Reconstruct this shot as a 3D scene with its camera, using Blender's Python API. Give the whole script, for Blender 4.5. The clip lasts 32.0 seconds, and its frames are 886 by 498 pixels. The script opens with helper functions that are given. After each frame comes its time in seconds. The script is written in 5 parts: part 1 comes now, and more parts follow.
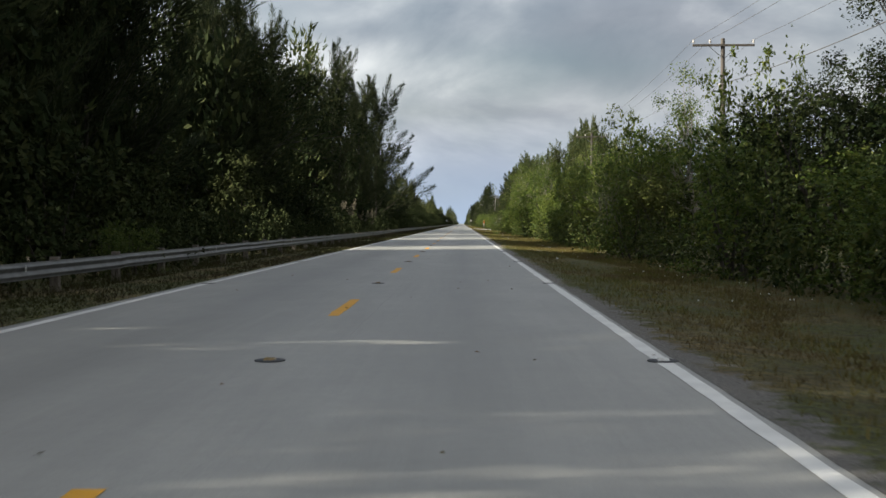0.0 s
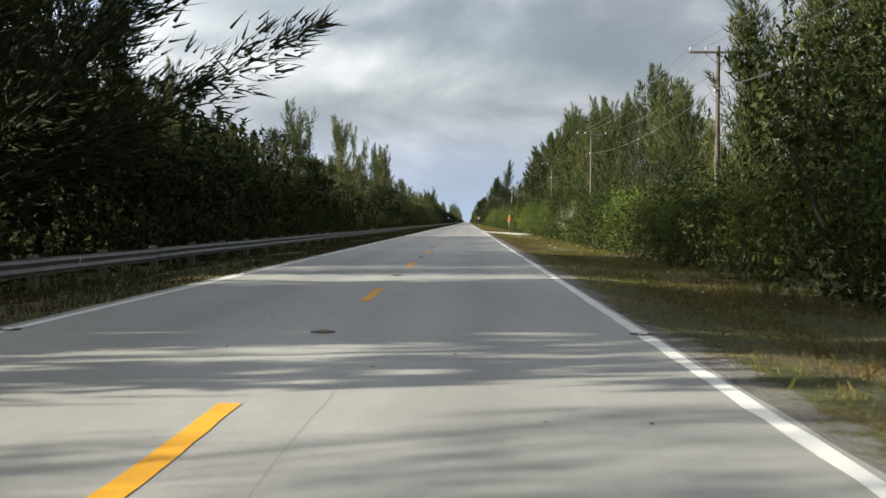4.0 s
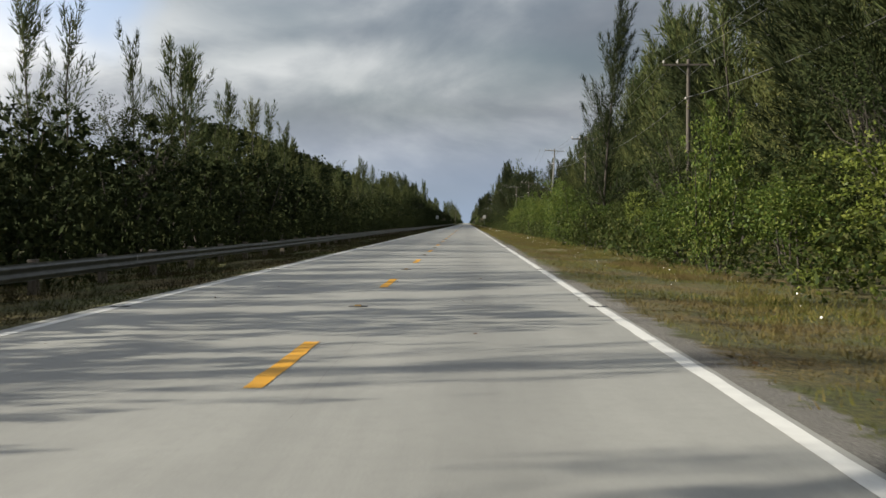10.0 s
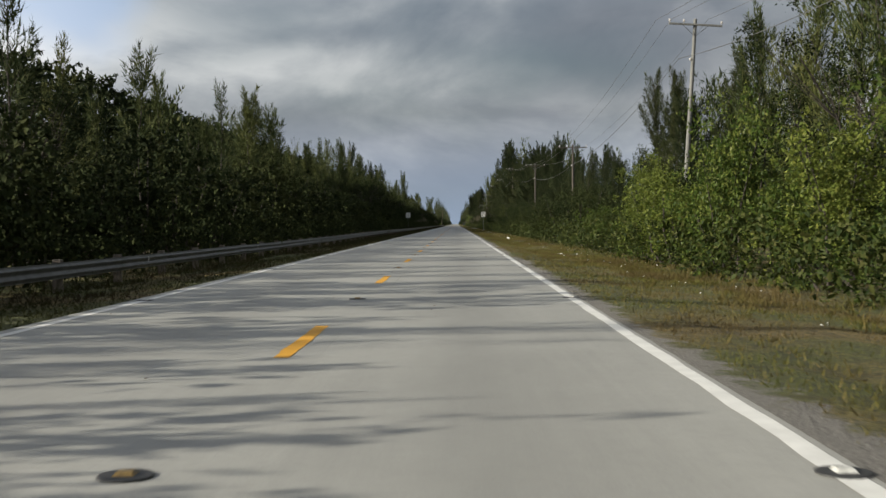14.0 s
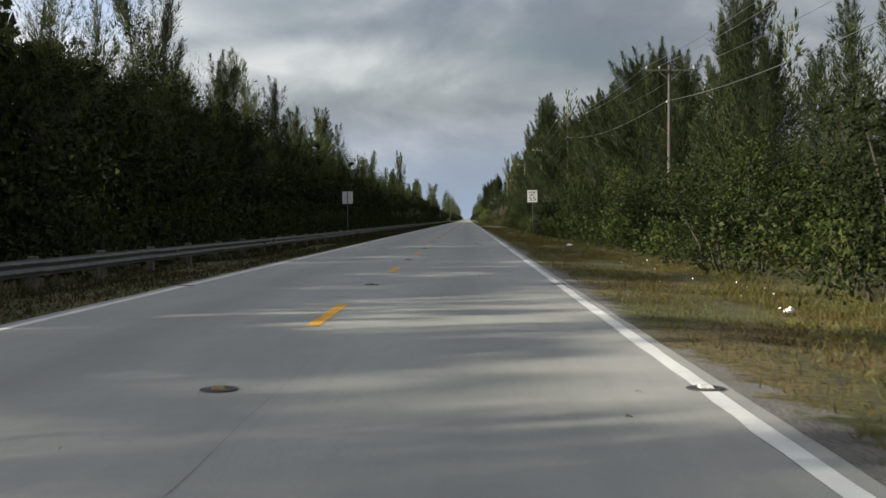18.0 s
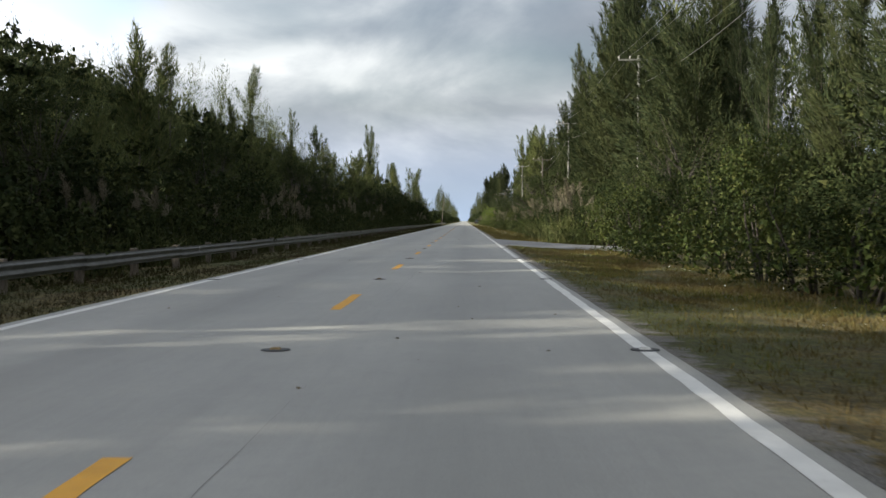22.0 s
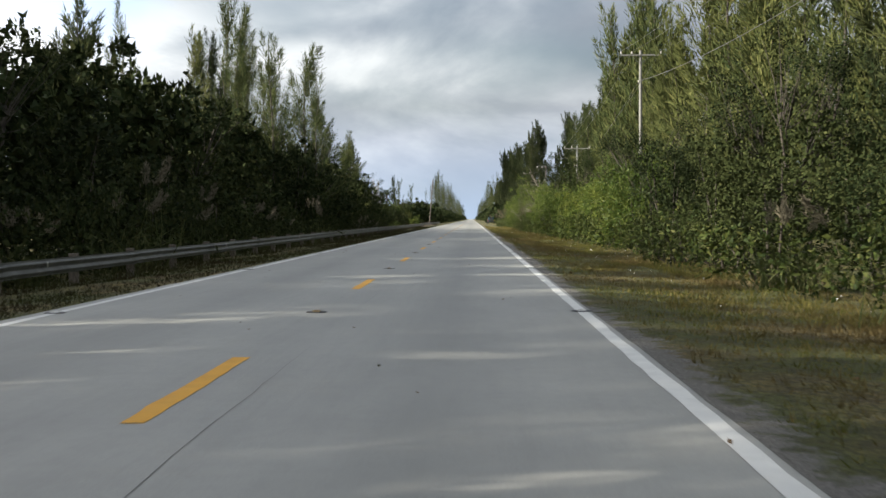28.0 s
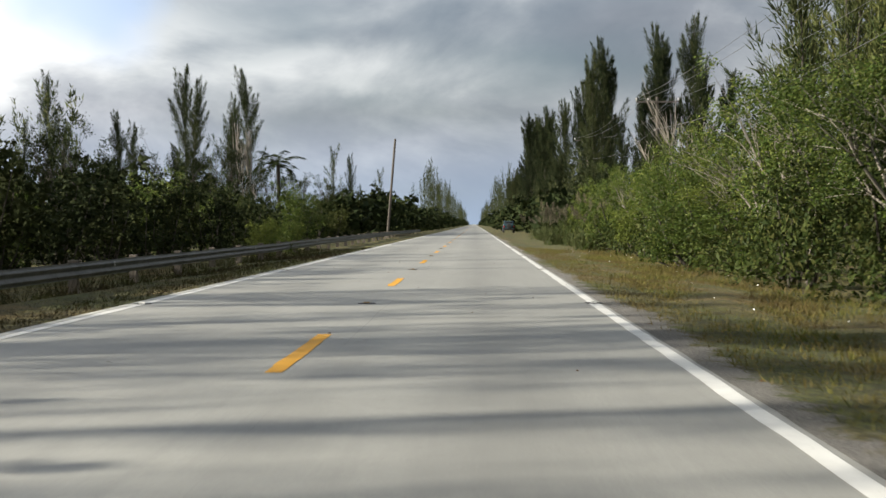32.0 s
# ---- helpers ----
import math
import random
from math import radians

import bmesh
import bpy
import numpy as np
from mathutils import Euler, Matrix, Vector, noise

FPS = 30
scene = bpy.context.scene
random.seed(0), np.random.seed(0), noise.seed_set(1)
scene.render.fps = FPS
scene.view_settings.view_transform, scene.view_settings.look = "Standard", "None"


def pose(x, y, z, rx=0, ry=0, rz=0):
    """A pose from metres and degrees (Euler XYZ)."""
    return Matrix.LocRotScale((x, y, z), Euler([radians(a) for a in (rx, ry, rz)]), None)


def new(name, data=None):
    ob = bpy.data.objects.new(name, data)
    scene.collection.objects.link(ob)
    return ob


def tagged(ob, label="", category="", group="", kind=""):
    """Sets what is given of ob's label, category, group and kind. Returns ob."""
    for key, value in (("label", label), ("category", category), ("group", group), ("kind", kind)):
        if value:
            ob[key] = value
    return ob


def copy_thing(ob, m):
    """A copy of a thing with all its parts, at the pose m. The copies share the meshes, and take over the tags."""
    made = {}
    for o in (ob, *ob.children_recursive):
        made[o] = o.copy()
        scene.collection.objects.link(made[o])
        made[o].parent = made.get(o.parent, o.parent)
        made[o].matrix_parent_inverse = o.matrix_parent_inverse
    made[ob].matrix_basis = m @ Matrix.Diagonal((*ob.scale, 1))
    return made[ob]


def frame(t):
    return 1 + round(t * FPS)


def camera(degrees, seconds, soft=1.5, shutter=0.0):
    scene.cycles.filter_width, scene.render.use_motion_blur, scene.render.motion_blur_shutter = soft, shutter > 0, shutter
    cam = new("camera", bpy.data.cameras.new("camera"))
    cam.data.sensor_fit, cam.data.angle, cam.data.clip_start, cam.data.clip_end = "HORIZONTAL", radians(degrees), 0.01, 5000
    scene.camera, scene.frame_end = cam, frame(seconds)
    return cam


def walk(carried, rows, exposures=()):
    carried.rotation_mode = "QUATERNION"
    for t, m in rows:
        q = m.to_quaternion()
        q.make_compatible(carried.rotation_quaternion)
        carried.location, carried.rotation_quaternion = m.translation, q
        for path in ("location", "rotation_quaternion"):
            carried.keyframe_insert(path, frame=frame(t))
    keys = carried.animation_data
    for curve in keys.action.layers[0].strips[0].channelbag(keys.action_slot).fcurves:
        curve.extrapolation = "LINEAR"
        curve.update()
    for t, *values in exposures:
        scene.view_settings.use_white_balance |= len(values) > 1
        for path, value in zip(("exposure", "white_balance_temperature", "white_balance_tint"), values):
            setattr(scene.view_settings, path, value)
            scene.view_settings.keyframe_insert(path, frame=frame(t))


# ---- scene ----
cam = camera(43.60, 32.0, soft=1.5, shutter=0.06)
PATH = [
    (0.0, 1.64, -1.77, 1.17, 88.68, 0.06, 0.99),
    (0.5, 1.65, 13.23, 1.17, 88.60, -0.11, 0.95),
    (1.0, 1.63, 28.22, 1.17, 88.80, -0.11, 0.74),
    (1.5, 1.67, 43.05, 1.17, 88.84, 0.37, 0.90),
    (2.0, 1.68, 57.87, 1.17, 88.76, 0.63, 0.95),
    (2.5, 1.64, 72.98, 1.17, 88.65, 0.31, 1.14),
    (3.0, 1.60, 88.08, 1.17, 88.61, -0.18, 1.22),
    (3.5, 1.55, 103.00, 1.17, 88.54, -0.31, 1.27),
    (5.5, 1.41, 162.65, 1.17, 88.79, -0.27, 1.22),
    (6.0, 1.38, 177.37, 1.17, 88.61, -0.41, 1.28),
    (6.5, 1.42, 192.51, 1.17, 88.60, -0.63, 1.54),
    (7.0, 1.47, 207.65, 1.17, 88.42, -0.67, 1.80),
    (7.5, 1.38, 222.39, 1.17, 88.65, -0.87, 1.23),
    (8.0, 1.30, 237.14, 1.17, 88.76, -0.90, 0.73),
    (8.5, 1.41, 252.25, 1.17, 88.94, -0.36, 0.96),
    (9.0, 1.53, 267.38, 1.17, 88.48, 0.18, 1.24),
    (9.5, 1.53, 282.19, 1.17, 88.48, 0.21, 1.30),
    (10.0, 1.52, 297.02, 1.17, 88.64, 0.07, 1.24),
    (10.5, 1.53, 311.91, 1.17, 88.63, 0.14, 1.21),
    (11.0, 1.54, 326.80, 1.17, 88.86, 0.10, 1.07),
    (11.5, 1.52, 341.87, 1.17, 88.76, -0.49, 1.06),
    (12.0, 1.50, 356.94, 1.17, 88.60, -0.57, 0.99),
    (12.5, 1.52, 371.76, 1.17, 88.68, -0.23, 0.85),
    (13.0, 1.54, 386.58, 1.17, 88.70, 0.15, 0.76),
    (13.5, 1.55, 401.80, 1.17, 88.53, 0.29, 0.80),
    (14.0, 1.55, 417.02, 1.17, 88.70, 0.42, 0.67),
    (14.5, 1.62, 431.75, 1.17, 88.39, 0.15, 0.54),
    (16.5, 1.70, 491.87, 1.17, 88.55, 0.18, 0.83),
    (17.0, 1.72, 506.72, 1.17, 88.58, -0.12, 1.03),
    (17.5, 1.72, 521.61, 1.17, 88.63, -0.02, 1.21),
    (18.0, 1.72, 536.49, 1.17, 88.46, 0.32, 1.27),
    (18.5, 1.72, 551.39, 1.17, 88.75, 0.26, 0.92),
    (19.0, 1.71, 566.27, 1.17, 88.57, 0.15, 0.85),
    (19.5, 1.73, 581.37, 1.17, 88.90, 0.36, 0.91),
    (20.0, 1.75, 596.47, 1.17, 88.48, 0.44, 0.91),
    (20.5, 1.76, 611.31, 1.17, 88.99, 0.35, 1.16),
    (21.0, 1.77, 626.14, 1.17, 88.75, 0.37, 1.29),
    (21.5, 1.75, 641.07, 1.17, 88.48, 0.34, 1.21),
    (22.0, 1.72, 656.00, 1.17, 88.55, 0.13, 1.14),
    (22.5, 1.73, 670.99, 1.17, 88.47, 0.13, 1.34),
    (23.0, 1.74, 685.97, 1.17, 88.55, -0.27, 1.37),
    (23.5, 1.77, 700.78, 1.17, 88.64, 0.38, 1.20),
    (24.0, 1.80, 715.58, 1.17, 88.55, 0.45, 0.85),
    (24.5, 1.86, 730.61, 1.17, 88.58, 0.38, 0.63),
    (25.0, 1.92, 745.64, 1.17, 88.73, 0.55, 0.64),
    (25.5, 1.99, 760.34, 1.17, 88.71, 0.53, 0.56),
    (27.5, 2.01, 820.06, 1.17, 88.68, 0.43, 1.31),
    (28.0, 1.97, 834.94, 1.17, 88.45, 0.33, 1.51),
    (28.5, 1.91, 849.96, 1.17, 88.35, 0.48, 1.38),
    (29.0, 1.84, 864.99, 1.17, 88.48, 0.69, 1.20),
    (29.5, 1.83, 879.72, 1.17, 88.65, 0.62, 1.12),
    (30.0, 1.81, 894.46, 1.17, 88.64, 0.78, 1.28),
    (30.5, 1.76, 909.44, 1.17, 88.61, 0.71, 1.22),
    (31.0, 1.70, 924.42, 1.17, 88.51, 0.65, 1.22),
    (31.5, 1.65, 939.44, 1.17, 88.78, 0.32, 1.49),
    (32.0, 1.60, 954.47, 1.17, 88.72, 0.22, 1.64),
]
# exposure follows shade and sun
EXPOSURES = [(0, 1.3), (1, 1.55), (2, 1.5), (3, 1.45), (6, 1.3), (7, 1.35), (8, 1.1), (9, 0.65), (10, 0.85), (11, 0.75), (12, 1.0), (13, 0.7), (14, 0.65), (17, 0.68), (18, 0.92), (19, 1.25), (20, 1.55), (22, 1.45), (23, 1.5), (24, 1.55), (25, 1.6), (28, 1.5), (29, 1.45), (30, 1.55), (31, 1.62), (32, 1.1)]
walk(cam, [(t, pose(x, y, z, rx, ry, rz)) for t, x, y, z, rx, ry, rz in PATH], EXPOSURES)

# ---- world, sun, exposure ----
SUN_EL, SUN_TO = radians(20.5), Vector((0.974, 0.227, 0))
sun = new("sun", bpy.data.lights.new("sun", "SUN"))
sun.data.energy, sun.data.angle, sun.data.color = 5.0, radians(0.6), (1.0, 0.93, 0.79)
sun.rotation_mode = "QUATERNION"
sun.rotation_quaternion = (SUN_TO * math.cos(SUN_EL) + Vector((0, 0, -math.sin(SUN_EL)))).to_track_quat("-Z", "Y")
sun.location = (-80, 0, 60)

world = bpy.data.worlds.new("sky")
scene.world = world
world.use_nodes = True
wt = world.node_tree
wt.nodes.clear()


def wn(kind, **kw):
    n = wt.nodes.new(kind)
    for k, v in kw.items():
        if k == "op":
            n.operation = v
        elif k == "blend":
            n.data_type, n.blend_type = "RGBA", v
        else:
            n.inputs[int(k[1:])].default_value = v
    return n


def ramp(tree, stops, mode="LINEAR"):
    r = tree.nodes.new("ShaderNodeValToRGB")
    r.color_ramp.interpolation = mode
    el = r.color_ramp.elements
    while len(el) < len(stops):
        el.new(0.5)
    for e, (p, c) in zip(el, stops):
        e.position, e.color = p, (*c, 1) if len(c) == 3 else c
    return r


def build_sky():
    link = wt.links.new
    sky = wt.nodes.new("ShaderNodeTexSky")
    sky.sky_type, sky.sun_disc = "NISHITA", False
    sky.sun_elevation, sky.sun_rotation = SUN_EL, math.atan2(-SUN_TO.x, -SUN_TO.y)
    co = wt.nodes.new("ShaderNodeTexCoord")
    sep = wt.nodes.new("ShaderNodeSeparateXYZ")
    link(co.outputs["Generated"], sep.inputs[0])
    up = wn("ShaderNodeMath", op="MAXIMUM", _1=0.0)
    link(sep.outputs[2], up.inputs[0])
    lift = wn("ShaderNodeMath", op="ADD", _1=0.30)
    link(up.outputs[0], lift.inputs[0])
    flat = wt.nodes.new("ShaderNodeCombineXYZ")
    for i in (0, 1):
        d = wn("ShaderNodeMath", op="DIVIDE")
        link(sep.outputs[i], d.inputs[0])
        link(lift.outputs[0], d.inputs[1])
        link(d.outputs[0], flat.inputs[i])
    # cloud deck seen from below: one broad pattern for its light and dark banks, one for its breaks
    place = wt.nodes.new("ShaderNodeMapping")
    place.inputs["Location"].default_value = (3.1, 1.4, 0)
    place.inputs["Rotation"].default_value = (0, radians(-8), 0)
    place.inputs["Scale"].default_value = (3.0, 1.0, 6.0)
    link(co.outputs["Generated"], place.inputs[0])
    bank = wt.nodes.new("ShaderNodeTexNoise")
    bank.inputs["Scale"].default_value, bank.inputs["Detail"].default_value = 1.7, 8.0
    bank.inputs["Roughness"].default_value, bank.inputs["Distortion"].default_value = 0.56, 0.35
    link(place.outputs[0], bank.inputs["Vector"])
    tone = ramp(wt, [(0.32, (0.36, 0.39, 0.45)), (0.44, (0.50, 0.53, 0.59)), (0.53, (0.74, 0.77, 0.81)), (0.66, (1.30, 1.31, 1.30))])
    # broad banks ahead: bearing, height, half width, half height, strength
    calm = wn("ShaderNodeMath", op="MULTIPLY_ADD", _1=0.78, _2=0.11)
    link(bank.outputs["Fac"], calm.inputs[0])
    level = calm.outputs[0]
    warp = wn("ShaderNodeVectorMath", op="MULTIPLY_ADD")
    soft = wt.nodes.new("ShaderNodeTexNoise")
    soft.inputs["Scale"].default_value, soft.inputs["Detail"].default_value = 7.0, 4.0
    link(co.outputs["Generated"], soft.inputs["Vector"])
    link(soft.outputs["Color"], warp.inputs[0])
    warp.inputs[1].default_value = (0.16, 0.0, 0.07)
    link(co.outputs["Generated"], warp.inputs[2])
    for bx, bz, rx, rz, k in BANKS:
        d = wn("ShaderNodeVectorMath", op="SUBTRACT", _1=(bx + 0.08, 0.98, bz + 0.035))
        link(warp.outputs[0], d.inputs[0])
        q = wn("ShaderNodeVectorMath", op="MULTIPLY", _1=(1 / rx, 0.0, 1 / rz))
        link(d.outputs[0], q.inputs[0])
        ln = wn("ShaderNodeVectorMath", op="LENGTH")
        link(q.outputs[0], ln.inputs[0])
        fall = wt.nodes.new("ShaderNodeMapRange")
        fall.interpolation_type = "SMOOTHSTEP"
        for i, v in enumerate((0.0, 1.0, k, 0.0)):
            fall.inputs[i + 1].default_value = v
        link(ln.outputs["Value"], fall.inputs[0])
        add = wn("ShaderNodeMath", op="ADD")
        link(level, add.inputs[0])
        link(fall.outputs[0], add.inputs[1])
        level = add.outputs[0]
    link(level, tone.inputs[0])
    gap = wt.nodes.new("ShaderNodeTexNoise")
    gap.inputs["Scale"].default_value, gap.inputs["Detail"].default_value, gap.inputs["Roughness"].default_value = 0.30, 5.0, 0.55
    shift = wt.nodes.new("ShaderNodeMapping")
    shift.inputs["Location"].default_value = (9.3, 4.1, 0)
    link(flat.outputs[0], shift.inputs[0])
    link(shift.outputs[0], gap.inputs["Vector"])
    cover = ramp(wt, [(0.36, (0, 0, 0)), (0.47, (1, 1, 1))])
    link(gap.outputs["Fac"], cover.inputs[0])
    blue = wn("ShaderNodeMix", blend="MULTIPLY", _0=1.0)
    link(sky.outputs[0], blue.inputs[6])
    blue.inputs[7].default_value = (0.085, 0.085, 0.085, 1)
    both = wn("ShaderNodeMix", blend="MIX")
    link(cover.outputs[0], both.inputs[0])
    link(blue.outputs[2], both.inputs[6])
    link(tone.outputs[0], both.inputs[7])
    # one thin place in the deck where the blue shows
    off = wn("ShaderNodeVectorMath", op="SUBTRACT", _1=(-0.335 + 0.08, 0.98, 0.185 + 0.035))
    link(warp.outputs[0], off.inputs[0])
    wide = wn("ShaderNodeVectorMath", op="MULTIPLY", _1=(1 / 0.085, 0.0, 1 / 0.06))
    link(off.outputs[0], wide.inputs[0])
    dist = wn("ShaderNodeVectorMath", op="LENGTH")
    link(wide.outputs[0], dist.inputs[0])
    thin = wt.nodes.new("ShaderNodeMapRange")
    thin.interpolation_type = "SMOOTHSTEP"
    for i, v in enumerate((0.2, 1.0, 0.75, 0.0)):
        thin.inputs[i + 1].default_value = v
    link(dist.outputs["Value"], thin.inputs[0])
    seen = wn("ShaderNodeMix", blend="MIX")
    link(thin.outputs[0], seen.inputs[0])
    link(both.outputs[2], seen.inputs[6])
    seen.inputs[7].default_value = (0.62, 0.82, 1.15, 1)
    # the deck is brighter towards the sun
    side = wt.nodes.new("ShaderNodeMapRange")
    for i, v in enumerate((-0.42, 0.40, 1.25, 0.85)):
        side.inputs[i + 1].default_value = v
    link(sep.outputs[0], side.inputs[0])
    lit = wn("ShaderNodeVectorMath", op="SCALE")
    link(seen.outputs[2], lit.inputs[0])
    link(side.outputs[0], lit.inputs["Scale"])
    # an overcast deck is dimmer near the horizon than overhead
    rise = wt.nodes.new("ShaderNodeMapRange")
    for i, v in enumerate((0.12, 0.55, 0.84, 1.06)):
        rise.inputs[i + 1].default_value = v
    link(up.outputs[0], rise.inputs[0])
    deck = wn("ShaderNodeVectorMath", op="SCALE")
    link(lit.outputs[0], deck.inputs[0])
    link(rise.outputs[0], deck.inputs["Scale"])
    # thin haze low over the trees
    low = wt.nodes.new("ShaderNodeMapRange")
    low.inputs[1].default_value, low.inputs[2].default_value, low.inputs[3].default_value, low.inputs[4].default_value = 0.0, 0.10, 0.85, 0.0
    link(up.outputs[0], low.inputs[0])
    haze = wn("ShaderNodeMix", blend="MIX")
    link(low.outputs[0], haze.inputs[0])
    link(deck.outputs[0], haze.inputs[6])
    haze.inputs[7].default_value = (0.42, 0.55, 0.74, 1)
    bg = wt.nodes.new("ShaderNodeBackground")
    bg.inputs[1].default_value = SKY_STRENGTH
    link(haze.outputs[2], bg.inputs[0])
    out = wt.nodes.new("ShaderNodeOutputWorld")
    link(bg.outputs[0], out.inputs[0])


SKY_STRENGTH = 0.42
BANKS = ((-0.165, 0.135, 0.15, 0.035, 0.15), (-0.27, 0.20, 0.22, 0.07, 0.13), (-0.15, 0.162, 0.14, 0.022, -0.06), (-0.02, 0.168, 0.14, 0.03, -0.05), (0.12, 0.165, 0.20, 0.05, -0.11), (0.0, 0.205, 0.13, 0.025, 0.12), (0.03, 0.100, 0.12, 0.022, -0.08), (0.02, 0.135, 0.16, 0.02, 0.03), (-0.02, 0.065, 0.35, 0.035, 0.05), (-0.40, 0.15, 0.18, 0.09, 0.12))
build_sky()


# ---- materials ----
def mat(name):
    m = bpy.data.materials.new(name)
    m.use_nodes = True
    return m, m.node_tree, m.node_tree.nodes["Principled BSDF"]


def tex(tree, scale, detail=4.0, rough=0.55, stretch=(1, 1, 1), space="Object"):
    co = tree.nodes.new("ShaderNodeTexCoord")
    mp = tree.nodes.new("ShaderNodeMapping")
    mp.inputs["Scale"].default_value = stretch
    n = tree.nodes.new("ShaderNodeTexNoise")
    n.inputs["Scale"].default_value, n.inputs["Detail"].default_value, n.inputs["Roughness"].default_value = scale, detail, rough
    tree.links.new(co.outputs[space], mp.inputs[0])
    tree.links.new(mp.outputs[0], n.inputs["Vector"])
    return n.outputs["Fac"]


def mixc(tree, fac, a, b, blend="MIX"):
    m = tree.nodes.new("ShaderNodeMix")
    m.data_type, m.blend_type = "RGBA", blend
    for k, v in ((0, fac), (6, a), (7, b)):
        if isinstance(v, (int, float)):
            m.inputs[k].default_value = v
        elif isinstance(v, tuple):
            m.inputs[k].default_value = (*v, 1)
        else:
            tree.links.new(v, m.inputs[k])
    return m.outputs[2]


def rng(tree, val, a, b, c=0.0, d=1.0):
    n = tree.nodes.new("ShaderNodeMapRange")
    tree.links.new(val, n.inputs[0])
    for i, v in enumerate((a, b, c, d)):
        n.inputs[i + 1].default_value = v
    return n.outputs[0]


def bump(tree, bsdf, val, strength, dist):
    b = tree.nodes.new("ShaderNodeBump")
    b.inputs["Strength"].default_value, b.inputs["Distance"].default_value = strength, dist
    tree.links.new(val, b.inputs["Height"])
    tree.links.new(b.outputs[0], bsdf.inputs["Normal"])


def plain(name, col, rough=0.7, metal=0.0, vary=0.25, scale=6.0, stretch=(1, 1, 1), bumpy=0.0):
    m, t, b = mat(name)
    n = tex(t, scale, 5.0, 0.6, stretch)
    dark = tuple(c * (1 - vary) for c in col)
    lite = tuple(min(1, c * (1 + vary)) for c in col)
    t.links.new(mixc(t, rng(t, n, 0.3, 0.7), dark, lite), b.inputs["Base Color"])
    b.inputs["Roughness"].default_value, b.inputs["Metallic"].default_value = rough, metal
    if bumpy:
        bump(t, b, n, bumpy, 0.02)
    return m


def asphalt(name, base, marks=True):
    m, t, b = mat(name)
    grit = tex(t, 55.0, 3.0, 0.7)
    spots = tex(t, 1.3, 5.0, 0.6)
    streak = tex(t, 0.9, 5.0, 0.6, (1.6, 0.05, 1))
    col = mixc(t, rng(t, grit, 0.3, 0.7), tuple(c * 0.82 for c in base), tuple(c * 1.14 for c in base))
    col = mixc(t, rng(t, spots, 0.35, 0.7, 0.0, 0.30), col, tuple(c * 0.72 for c in base))
    col = mixc(t, rng(t, streak, 0.40, 0.72, 0.0, 0.42), col, tuple(c * 0.68 for c in base))
    fine = tex(t, 3.0, 4.0, 0.65, (3.0, 0.12, 1))
    col = mixc(t, rng(t, fine, 0.45, 0.70, 0.0, 0.30), col, tuple(c * 0.70 for c in base))
    worn = tex(t, 0.55, 4.0, 0.6, (1.0, 0.35, 1))
    col = mixc(t, rng(t, worn, 0.48, 0.66, 0.0, 0.40), col, tuple(c * 1.22 for c in base))
    blotch = tex(t, 7.0, 6.0, 0.75)
    col = mixc(t, rng(t, blotch, 0.45, 0.75, 0.0, 0.35), col, tuple(c * 0.66 for c in base))
    if marks:
        # the oily band in the middle of each lane
        co = t.nodes.new("ShaderNodeTexCoord")
        sp = t.nodes.new("ShaderNodeSeparateXYZ")
        t.links.new(co.outputs["Object"], sp.inputs[0])
        ab = t.nodes.new("ShaderNodeMath")
        ab.operation = "ABSOLUTE"
        t.links.new(sp.outputs[0], ab.inputs[0])
        ctr = t.nodes.new("ShaderNodeMath")
        ctr.operation = "SUBTRACT"
        ctr.inputs[1].default_value = 1.68
        t.links.new(ab.outputs[0], ctr.inputs[0])
        ab2 = t.nodes.new("ShaderNodeMath")
        ab2.operation = "ABSOLUTE"
        t.links.new(ctr.outputs[0], ab2.inputs[0])
        oil = rng(t, ab2.outputs[0], 0.0, 0.85, 0.40, 0.0)
        col = mixc(t, oil, col, tuple(c * 0.55 for c in base))
    t.links.new(col, b.inputs["Base Color"])
    b.inputs["Roughness"].default_value = 0.60
    b.inputs["Specular IOR Level"].default_value = 0.7
    bump(t, b, grit, 0.35, 0.006)
    return m


def paint(name, col):
    m, t, b = mat(name)
    worn = tex(t, 16.0, 6.0, 0.7)
    fine = tex(t, 3.0, 4.0, 0.6)
    c = mixc(t, rng(t, fine, 0.3, 0.7), tuple(k * 0.8 for k in col), col)
    c = mixc(t, rng(t, worn, 0.60, 0.74, 0.0, 0.55), c, (0.27, 0.27, 0.26))
    t.links.new(c, b.inputs["Base Color"])
    b.inputs["Roughness"].default_value = 0.6
    return m


